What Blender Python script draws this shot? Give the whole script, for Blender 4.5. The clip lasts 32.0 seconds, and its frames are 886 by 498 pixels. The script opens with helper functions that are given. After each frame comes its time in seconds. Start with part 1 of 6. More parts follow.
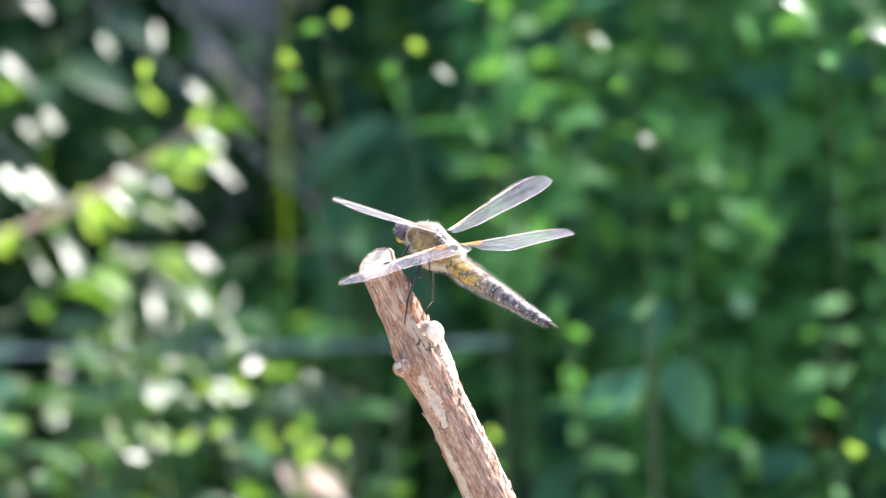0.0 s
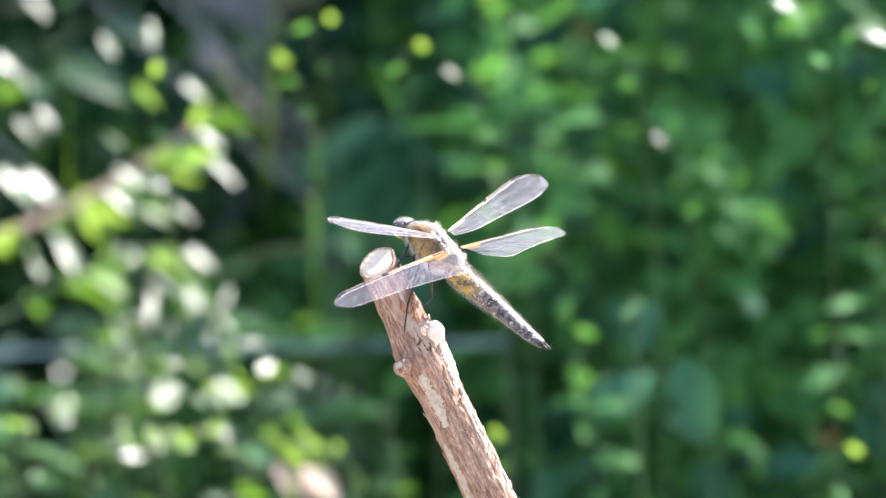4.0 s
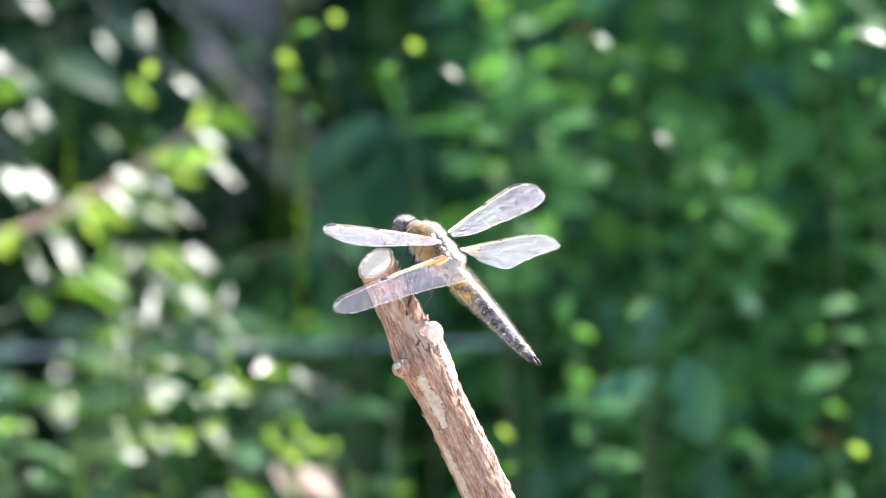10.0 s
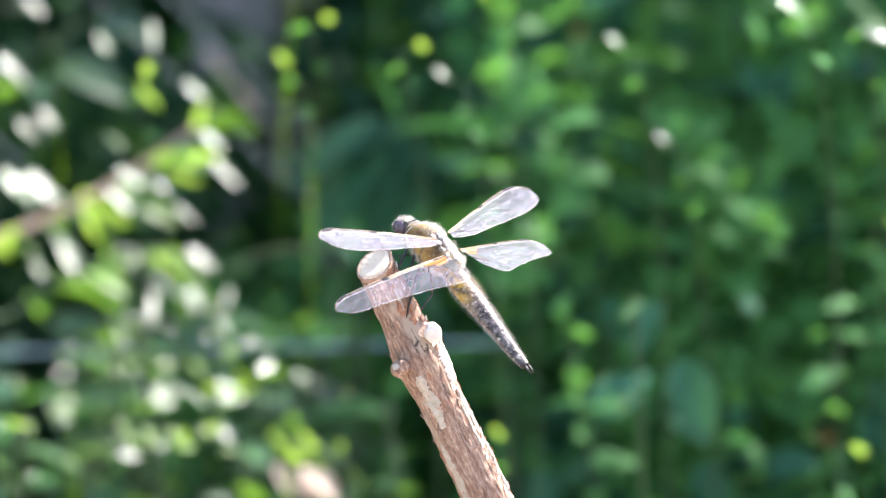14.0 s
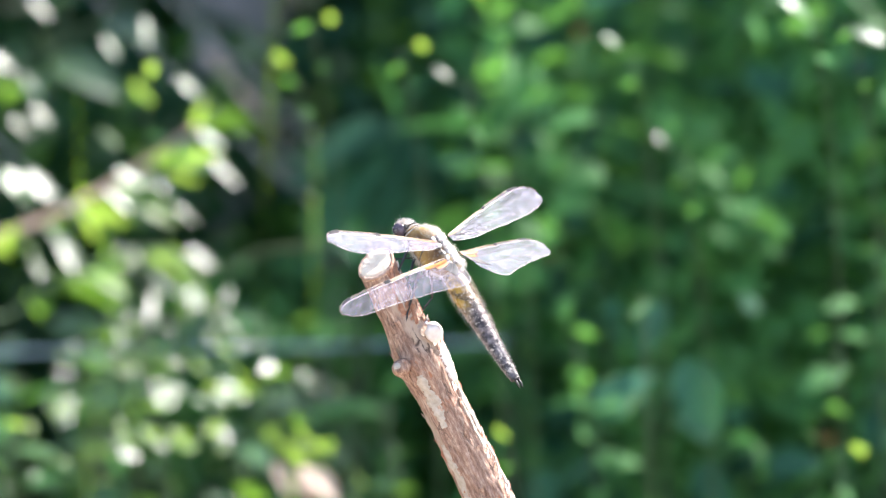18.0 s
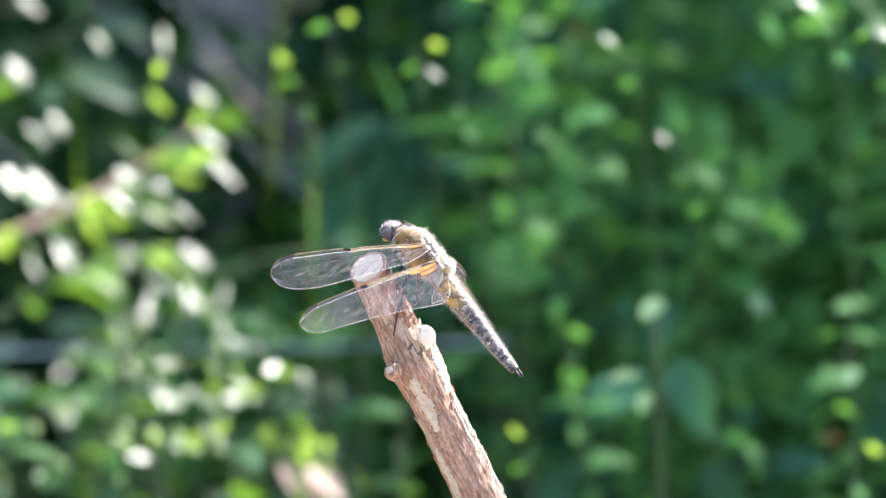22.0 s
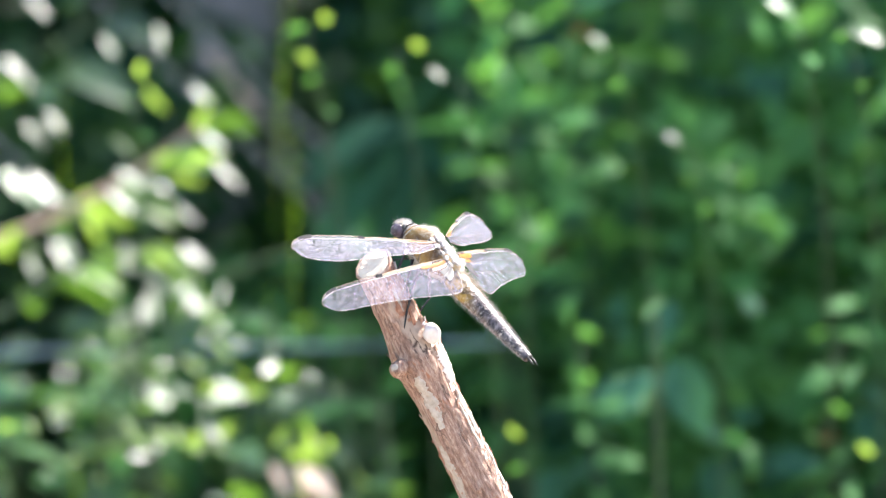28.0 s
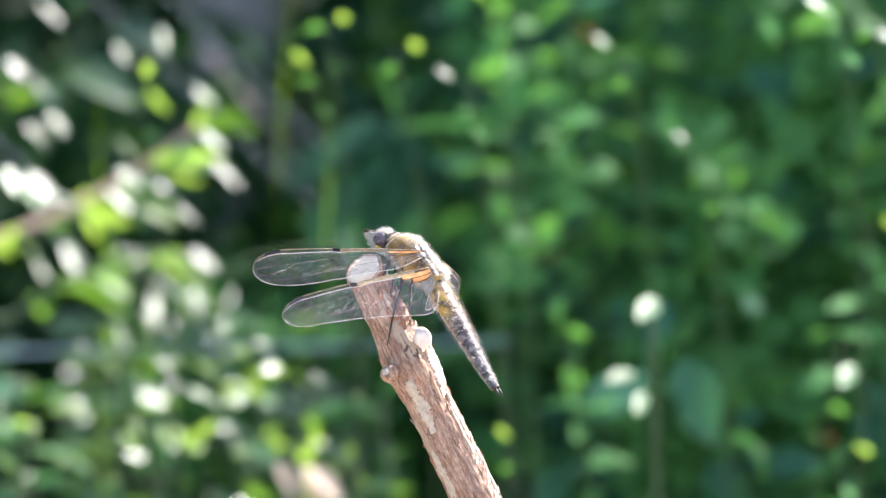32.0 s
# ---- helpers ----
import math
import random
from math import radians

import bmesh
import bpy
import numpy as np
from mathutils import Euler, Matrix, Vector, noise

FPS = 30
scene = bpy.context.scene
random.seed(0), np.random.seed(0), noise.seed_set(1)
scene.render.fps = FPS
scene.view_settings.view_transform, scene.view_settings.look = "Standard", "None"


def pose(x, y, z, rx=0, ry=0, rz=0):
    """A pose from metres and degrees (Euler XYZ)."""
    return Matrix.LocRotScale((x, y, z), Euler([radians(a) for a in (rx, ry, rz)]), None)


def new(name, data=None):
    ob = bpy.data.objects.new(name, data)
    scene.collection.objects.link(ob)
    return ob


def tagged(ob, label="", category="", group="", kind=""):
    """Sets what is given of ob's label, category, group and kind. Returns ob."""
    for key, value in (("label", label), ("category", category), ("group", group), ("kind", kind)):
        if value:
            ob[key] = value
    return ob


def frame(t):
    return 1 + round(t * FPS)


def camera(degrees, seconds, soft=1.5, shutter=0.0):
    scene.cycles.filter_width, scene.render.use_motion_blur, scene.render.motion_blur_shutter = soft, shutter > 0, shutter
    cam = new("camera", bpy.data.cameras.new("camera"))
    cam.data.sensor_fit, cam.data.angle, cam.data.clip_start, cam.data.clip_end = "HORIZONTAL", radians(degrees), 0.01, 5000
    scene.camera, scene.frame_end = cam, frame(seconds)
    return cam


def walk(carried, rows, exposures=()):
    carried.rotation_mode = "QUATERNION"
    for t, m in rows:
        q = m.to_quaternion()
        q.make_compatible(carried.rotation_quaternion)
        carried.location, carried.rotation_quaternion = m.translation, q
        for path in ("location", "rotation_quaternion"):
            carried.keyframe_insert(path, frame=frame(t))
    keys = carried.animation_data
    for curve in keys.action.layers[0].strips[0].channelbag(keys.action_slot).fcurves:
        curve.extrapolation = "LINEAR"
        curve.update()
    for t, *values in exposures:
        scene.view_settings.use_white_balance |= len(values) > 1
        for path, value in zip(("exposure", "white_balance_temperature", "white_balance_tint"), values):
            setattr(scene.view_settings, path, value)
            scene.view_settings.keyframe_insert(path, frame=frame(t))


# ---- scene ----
cam = camera(12.0, 32.0, soft=1.3)
EYE, PITCH = (0.0, -0.885, 0.75), 12.0
view = pose(*EYE, 90 - PITCH, 0, 0)
# the lens stands open: the perch is sharp, the hedge behind it melts
cam.data.dof.use_dof = True
cam.data.dof.focus_distance = 0.904
cam.data.dof.aperture_fstop = 14.0
cam.data.dof.aperture_blades = 0
walk(cam, [(0.0, view), (32.0, view)], [(0.0, 1.95, 6700, 13), (32.0, 1.95, 6700, 13)])

# ---- light ----
SUN = Vector((0.55, 0.42, 0.72)).normalized()
world = bpy.data.worlds.new("sky")
scene.world = world
world.use_nodes = True
wn = world.node_tree
sky = wn.nodes.new("ShaderNodeTexSky")
sky.sky_type = 'NISHITA'
sky.sun_disc = False
sky.sun_elevation = math.asin(SUN.z)
sky.sun_rotation = math.atan2(SUN.x, SUN.y)
sky.ozone_density = 1.0
wn.nodes["Background"].inputs["Strength"].default_value = 0.15
wn.links.new(sky.outputs["Color"], wn.nodes["Background"].inputs["Color"])
sun_data = bpy.data.lights.new("sun", 'SUN')
sun_data.energy, sun_data.angle, sun_data.color = 5.0, radians(0.53), (1.0, 0.98, 0.96)
sun = new("sun", sun_data)
sun.rotation_mode = 'QUATERNION'
sun.rotation_quaternion = SUN.to_track_quat("Z", "Y")
sun.location = (2, 4, 6)


# ---- small tools ----
def at(px, py, d):
    """The point that lies d metres into the view, px to the right and py down, in units of 1/1568 of its width."""
    f = 784.0 / math.tan(radians(6.0))
    return view @ Vector(((px - 784) / f * d, (441 - py) / f * d, -d))


def mesh_of(name, bm, material, smooth=True):
    me = bpy.data.meshes.new(name)
    bm.to_mesh(me)
    bm.free()
    if smooth:
        for p in me.polygons:
            p.use_smooth = True
    me.materials.append(material)
    return me


def part(name, bm, material, parent, label="", smooth=True):
    ob = new(name, mesh_of(name, bm, material, smooth))
    ob.parent = parent
    if label:
        tagged(ob, label)
    return ob


def tube(bm, points, radii, sides=8, caps=True):
    """A round tube through points."""
    rings = []
    pts = [Vector(p) for p in points]
    side = None
    for i, p in enumerate(pts):
        d = (pts[min(i + 1, len(pts) - 1)] - pts[max(i - 1, 0)]).normalized()
        if side is None:
            side = d.orthogonal().normalized()
        side = (side - d * side.dot(d)).normalized()
        up = d.cross(side)
        r = radii[i] if hasattr(radii, "__len__") else radii
        rings.append([bm.verts.new(p + (side * math.cos(a) + up * math.sin(a)) * r)
                      for a in (2 * math.pi * k / sides for k in range(sides))])
    for a, b in zip(rings, rings[1:]):
        for k in range(sides):
            bm.faces.new((a[k], a[(k + 1) % sides], b[(k + 1) % sides], b[k]))
    if caps:
        bm.faces.new(rings[0][::-1])
        bm.faces.new(rings[-1])
    return rings


def ball(bm, centre, size, turn=None, u=16, v=10):
    m = Matrix.Translation(centre) @ (turn or Matrix()) @ Matrix.Diagonal((*size, 1))
    return bmesh.ops.create_uvsphere(bm, u_segments=u, v_segments=v, radius=1.0, matrix=m)["verts"]


# ---- materials ----
def nodes_of(name):
    m = bpy.data.materials.new(name)
    m.use_nodes = True
    nt = m.node_tree
    return m, nt, nt.nodes["Principled BSDF"]


def ramp(nt, fac, stops):
    r = nt.nodes.new("ShaderNodeValToRGB")
    r.color_ramp.elements[0].position, r.color_ramp.elements[0].color = stops[0][0], (*stops[0][1], 1)
    r.color_ramp.elements[1].position, r.color_ramp.elements[1].color = stops[-1][0], (*stops[-1][1], 1)
    for p, c in stops[1:-1]:
        e = r.color_ramp.elements.new(p)
        e.color = (*c, 1)
    nt.links.new(fac, r.inputs[0])
    return r.outputs[0]


def noise_tex(nt, scale, detail=4, rough=0.55, stretch=None, source="Object", kind="ShaderNodeTexNoise"):
    co = nt.nodes.new("ShaderNodeTexCoord")
    n = nt.nodes.new(kind)
    n.inputs["Scale"].default_value = scale
    if kind == "ShaderNodeTexNoise":
        n.inputs["Detail"].default_value, n.inputs["Roughness"].default_value = detail, rough
    v = co.outputs[source]
    if stretch:
        mp = nt.nodes.new("ShaderNodeMapping")
        mp.inputs["Scale"].default_value = stretch
        nt.links.new(v, mp.inputs[0])
        v = mp.outputs[0]
    nt.links.new(v, n.inputs["Vector"])
    return n


def bump(nt, bsdf, height, strength, dist):
    b = nt.nodes.new("ShaderNodeBump")
    b.inputs["Strength"].default_value, b.inputs["Distance"].default_value = strength, dist
    nt.links.new(height, b.inputs["Height"])
    nt.links.new(b.outputs[0], bsdf.inputs["Normal"])


def mixed(nt, fac, a, b, mode='MIX'):
    m = nt.nodes.new("ShaderNodeMix")
    m.data_type, m.blend_type = 'RGBA', mode
    for sock, val in ((m.inputs[0], fac), (m.inputs[6], a), (m.inputs[7], b)):
        if hasattr(val, "is_linked"):
            nt.links.new(val, sock)
        else:
            sock.default_value = (*val, 1) if isinstance(val, tuple) else val
    return m.outputs[2]


def plain(name, stops, scale, rough=0.6, relief=0.2, dist=0.0002, metal=0.0, detail=5, stretch=None):
    m, nt, p = nodes_of(name)
    n = noise_tex(nt, scale, detail, stretch=stretch)
    nt.links.new(ramp(nt, n.outputs["Fac"], stops), p.inputs["Base Color"])
    p.inputs["Roughness"].default_value, p.inputs["Metallic"].default_value = rough, metal
    bump(nt, p, n.outputs["Fac"], relief, dist)
    return m


def leaf_material(name, dark, light, through_colour, rough=0.42, thin=0.35, gloss=0.5):
    """A leaf: a waxy upper side, veins and blotches, and light that shines through it."""
    m, nt, p = nodes_of(name)
    info = nt.nodes.new("ShaderNodeObjectInfo")
    n = noise_tex(nt, 60, 4)
    base = ramp(nt, n.outputs["Fac"], [(0.3, dark), (0.7, light)])
    hsv = nt.nodes.new("ShaderNodeHueSaturation")
    mr = nt.nodes.new("ShaderNodeMapRange")
    mr.inputs["To Min"].default_value, mr.inputs["To Max"].default_value = 0.45, 1.6
    nt.links.new(info.outputs["Random"], mr.inputs["Value"])
    nt.links.new(mr.outputs[0], hsv.inputs["Value"])
    mh = nt.nodes.new("ShaderNodeMapRange")
    mh.inputs["To Min"].default_value, mh.inputs["To Max"].default_value = 0.485, 0.515
    n2 = noise_tex(nt, 9, 2, source="Generated")
    nt.links.new(n2.outputs["Fac"], mh.inputs["Value"])
    nt.links.new(mh.outputs[0], hsv.inputs["Hue"])
    nt.links.new(base, hsv.inputs["Color"])
    nt.links.new(hsv.outputs[0], p.inputs["Base Color"])
    p.inputs["Roughness"].default_value = rough
    p.inputs["Specular IOR Level"].default_value = gloss
    w = nt.nodes.new("ShaderNodeTexWave")
    w.inputs["Scale"].default_value, w.inputs["Distortion"].default_value = 120, 3
    co = nt.nodes.new("ShaderNodeTexCoord")
    nt.links.new(co.outputs["Object"], w.inputs["Vector"])
    bump(nt, p, w.outputs["Fac"], 0.25, 0.0004)
    t = nt.nodes.new("ShaderNodeBsdfTranslucent")
    t.inputs["Color"].default_value = (*through_colour, 1)
    mix = nt.nodes.new("ShaderNodeMixShader")
    mix.inputs[0].default_value = thin
    nt.links.new(p.outputs[0], mix.inputs[1])
    nt.links.new(t.outputs[0], mix.inputs[2])
    nt.links.new(mix.outputs[0], nt.nodes["Material Output"].inputs["Surface"])
    return m


HERB = leaf_material("herb_leaf", (0.038, 0.124, 0.041), (0.077, 0.217, 0.064), (0.16, 0.42, 0.062), 0.6, 0.35, 0.15)
BLUISH = leaf_material("broad_leaf", (0.022, 0.07, 0.042), (0.035, 0.105, 0.06), (0.08, 0.26, 0.06), 0.7, 0.22, 0.06)
SHRUB = leaf_material("shrub_leaf", (0.035, 0.085, 0.035), (0.065, 0.14, 0.055), (0.22, 0.45, 0.04), 0.33, 0.30, 0.8)
YOUNG = leaf_material("young_leaf", (0.10, 0.20, 0.04), (0.17, 0.29, 0.06), (0.36, 0.56, 0.07), 0.4, 0.5)
# leaf colour darkened and blued to stand for shade in the gaps
SHADED_LEAF = leaf_material("shaded_leaf", (0.014, 0.044, 0.024), (0.028, 0.085, 0.045), (0.08, 0.22, 0.02), 0.7, 0.25, 0.1)
GRASS = leaf_material("grass_blade", (0.09, 0.2, 0.02), (0.16, 0.3, 0.03), (0.45, 0.75, 0.04), 0.4, 0.5)
STEM = plain("green_stem", [(0.3, (0.018, 0.042, 0.014)), (0.7, (0.035, 0.07, 0.022))], 300, 0.8)
STRAW = plain("olive_stalk", [(0.3, (0.05, 0.08, 0.03)), (0.7, (0.09, 0.13, 0.05))], 200, 0.8)
REDSTEM = plain("reddish_stem", [(0.3, (0.36, 0.22, 0.16)), (0.7, (0.54, 0.38, 0.29))], 200)
WIRE = plain("galvanised_wire", [(0.3, (0.24, 0.34, 0.40)), (0.7, (0.38, 0.49, 0.56))], 400, 0.5, 0.1, 0.0001, 0.3)
# darker copy of the wire colour, shade painted in for the slanting wires
SHADED_WIRE = plain("shaded_wire", [(0.3, (0.10, 0.12, 0.14)), (0.7, (0.18, 0.21, 0.23))], 400, 0.8, 0.1, 0.0001)
POST = plain("weathered_wood", [(0.25, (0.2, 0.155, 0.145)), (0.55, (0.38, 0.31, 0.29)), (0.8, (0.52, 0.43, 0.40))], 12, 0.85, 0.6, 0.002,
             stretch=(6, 6, 0.6))


def soil_material():
    """Dry pale earth added in front to bounce light, mossy soil with low growth all round it, their border frayed."""
    m, nt, p = nodes_of("garden_soil")
    n = noise_tex(nt, 30, 8)
    # this pale patch is out of view and throws sunlight up at the perch
    earth = ramp(nt, n.outputs["Fac"], [(0.3, (0.20, 0.15, 0.11)), (0.55, (0.34, 0.27, 0.21)), (0.75, (0.46, 0.38, 0.31))])
    moss = ramp(nt, n.outputs["Fac"], [(0.3, (0.018, 0.024, 0.012)), (0.55, (0.035, 0.055, 0.02)), (0.75, (0.06, 0.08, 0.035))])
    co = nt.nodes.new("ShaderNodeTexCoord")
    dist = nt.nodes.new("ShaderNodeVectorMath")
    dist.operation = 'DISTANCE'
    dist.inputs[1].default_value = (0.0, -1.5, 0.0)
    nt.links.new(co.outputs["Object"], dist.inputs[0])
    frayed = noise_tex(nt, 2.5, 6)
    add = nt.nodes.new("ShaderNodeMath")
    add.operation = 'MULTIPLY_ADD'
    add.inputs[1].default_value = 0.9
    nt.links.new(frayed.outputs["Fac"], add.inputs[0])
    nt.links.new(dist.outputs["Value"], add.inputs[2])
    edge = nt.nodes.new("ShaderNodeMapRange")
    edge.inputs["From Min"].default_value, edge.inputs["From Max"].default_value = 2.25, 2.45
    nt.links.new(add.outputs[0], edge.inputs["Value"])
    nt.links.new(mixed(nt, edge.outputs[0], earth, moss), p.inputs["Base Color"])
    p.inputs["Roughness"].default_value = 0.95
    bump(nt, p, n.outputs["Fac"], 0.8, 0.006)
    return m


SOIL = soil_material()
STONE = plain("pale_stone", [(0.3, (0.42, 0.33, 0.29)), (0.7, (0.62, 0.52, 0.47))], 40, 0.8, 0.5, 0.002)


def bark_material(right):
    """Reddish bark in long torn plates with dark fissures, rusty and pale flecks, and shade painted across it."""
    m, nt, p = nodes_of("peeling_bark")
    co = nt.nodes.new("ShaderNodeTexCoord")
    warp = noise_tex(nt, 500, 3, 0.6)
    add = nt.nodes.new("ShaderNodeVectorMath")
    add.operation = 'MULTIPLY_ADD'
    add.inputs[1].default_value = (0.0016, 0.0016, 0.003)
    nt.links.new(warp.outputs["Color"], add.inputs[0])
    nt.links.new(co.outputs["Object"], add.inputs[2])
    mp = nt.nodes.new("ShaderNodeMapping")
    mp.inputs["Scale"].default_value = (1, 1, 0.16)
    nt.links.new(add.outputs[0], mp.inputs[0])
    vo = nt.nodes.new("ShaderNodeTexVoronoi")
    vo.feature = 'DISTANCE_TO_EDGE'
    vo.inputs["Scale"].default_value = 620
    nt.links.new(mp.outputs[0], vo.inputs["Vector"])
    plate = nt.nodes.new("ShaderNodeTexVoronoi")
    plate.inputs["Scale"].default_value = 620
    nt.links.new(mp.outputs[0], plate.inputs["Vector"])
    fine = noise_tex(nt, 1500, 6, 0.7, (1, 1, 0.2))
    broad = noise_tex(nt, 110, 3, 0.5, (1, 1, 0.45))
    base = ramp(nt, fine.outputs["Fac"], [(0.33, (0.17, 0.09, 0.068)), (0.5, (0.34, 0.20, 0.155)), (0.67, (0.57, 0.41, 0.34))])
    tint = ramp(nt, plate.outputs["Color"], [(0.0, (0.78, 0.74, 0.72)), (0.5, (0.94, 0.92, 0.91)), (1.0, (1.12, 1.10, 1.08))])
    c = mixed(nt, 1.0, base, tint, 'MULTIPLY')
    # shade painted on the front, light on both flanks, tan to red across
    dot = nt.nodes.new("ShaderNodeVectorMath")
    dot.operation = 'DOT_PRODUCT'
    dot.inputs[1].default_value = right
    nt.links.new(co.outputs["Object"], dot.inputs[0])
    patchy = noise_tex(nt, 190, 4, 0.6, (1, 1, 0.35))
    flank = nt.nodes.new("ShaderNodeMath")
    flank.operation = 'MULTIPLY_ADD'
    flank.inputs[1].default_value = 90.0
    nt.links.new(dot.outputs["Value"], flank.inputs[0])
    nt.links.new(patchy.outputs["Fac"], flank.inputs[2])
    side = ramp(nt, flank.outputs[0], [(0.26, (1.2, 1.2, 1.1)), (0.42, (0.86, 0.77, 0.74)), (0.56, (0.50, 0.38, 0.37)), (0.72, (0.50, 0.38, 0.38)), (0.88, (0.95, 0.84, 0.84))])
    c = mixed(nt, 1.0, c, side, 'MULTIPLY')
    bare = ramp(nt, broad.outputs["Fac"], [(0.62, (0, 0, 0)), (0.68, (1, 1, 1))])
    c = mixed(nt, bare, c, (0.50, 0.36, 0.27))
    rusty = noise_tex(nt, 320, 4, 0.6, (1, 1, 0.4))
    rust = ramp(nt, rusty.outputs["Fac"], [(0.61, (0, 0, 0)), (0.67, (1, 1, 1))])
    c = mixed(nt, rust, c, (0.42, 0.17, 0.09))
    gap = noise_tex(nt, 260, 3, 0.5, (1, 1, 0.5))
    where = ramp(nt, gap.outputs["Fac"], [(0.48, (0, 0, 0)), (0.62, (1, 1, 1))])
    crack = ramp(nt, vo.outputs["Distance"], [(0.01, (1, 1, 1)), (0.07, (0, 0, 0))])
    crack = mixed(nt, 1.0, crack, where, 'MULTIPLY')
    c = mixed(nt, crack, c, (0.08, 0.045, 0.033))
    nt.links.new(c, p.inputs["Base Color"])
    p.inputs["Roughness"].default_value = 0.7
    h = mixed(nt, 0.45, vo.outputs["Distance"], fine.outputs["Fac"])
    bump(nt, p, h, 0.9, 0.0015)
    return m


PALE_BARK = plain("pale_inner_bark", [(0.3, (0.40, 0.32, 0.25)), (0.7, (0.60, 0.50, 0.41))], 900, 0.75, 0.6, 0.0006)
RUST = plain("rusty_bark", [(0.3, (0.24, 0.09, 0.05)), (0.7, (0.46, 0.24, 0.15))], 700, 0.75, 0.5, 0.0004)
RIM = plain("cut_rim", [(0.3, (0.36, 0.2, 0.13)), (0.7, (0.56, 0.37, 0.27))], 600, 0.75, 0.5, 0.0004)
BARE = plain("bare_wood", [(0.3, (0.72, 0.58, 0.50)), (0.7, (0.88, 0.78, 0.70))], 500, 0.6, 0.4, 0.0003)
CUT = plain("cut_wood", [(0.3, (0.80, 0.54, 0.36)), (0.7, (0.94, 0.75, 0.55))], 350, 0.7, 0.4, 0.0003)


def body_material(name, stops, scale, rough=0.45, relief=0.5):
    return plain(name, stops, scale, rough, relief, 0.0003, detail=6)


THORAX = body_material("brown_thorax", [(0.34, (0.05, 0.02, 0.008)), (0.47, (0.24, 0.12, 0.03)), (0.68, (0.42, 0.26, 0.08))], 230, 0.5)
DORSUM = body_material("grey_dorsum", [(0.34, (0.06, 0.045, 0.04)), (0.48, (0.42, 0.35, 0.31)), (0.66, (0.74, 0.67, 0.62))], 600, 0.45)
BLACK = body_material("black_chitin", [(0.3, (0.012, 0.011, 0.011)), (0.7, (0.045, 0.04, 0.038))], 500, 0.55)
EYE_MAT = body_material("brown_eye", [(0.3, (0.03, 0.02, 0.03)), (0.7, (0.12, 0.085, 0.11))], 900, 0.2, 0.1)
FACE = body_material("yellow_face", [(0.3, (0.45, 0.33, 0.06)), (0.7, (0.70, 0.55, 0.14))], 500, 0.4)
AMBER = body_material("amber_base", [(0.3, (0.24, 0.08, 0.012)), (0.7, (0.42, 0.17, 0.035))], 500, 0.4)
STIGMA = body_material("wing_mark", [(0.3, (0.004, 0.003, 0.004)), (0.7, (0.012, 0.01, 0.011))], 500, 0.85, 0.1)
CREAM = body_material("cream_band", [(0.3, (0.14, 0.09, 0.04)), (0.7, (0.32, 0.235, 0.13))], 1500, 0.6)
COSTA = body_material("brown_costa", [(0.3, (0.12, 0.075, 0.04)), (0.7, (0.34, 0.24, 0.15))], 900, 0.4)
VEIN = body_material("wing_vein", [(0.3, (0.06, 0.045, 0.04)), (0.7, (0.17, 0.14, 0.13))], 800, 0.5)
PALE_VEIN = body_material("pale_costa", [(0.3, (0.42, 0.36, 0.32)), (0.7, (0.72, 0.67, 0.64))], 600, 0.3)
DOWN = plain("white_down", [(0.40, (0.09, 0.07, 0.07)), (0.56, (0.72, 0.67, 0.63))], 800, 0.6, 0.6, 0.0002)
FUZZ = plain("pale_hair", [(0.3, (0.58, 0.52, 0.44)), (0.7, (0.78, 0.73, 0.66))], 700, 0.5, 0.0)


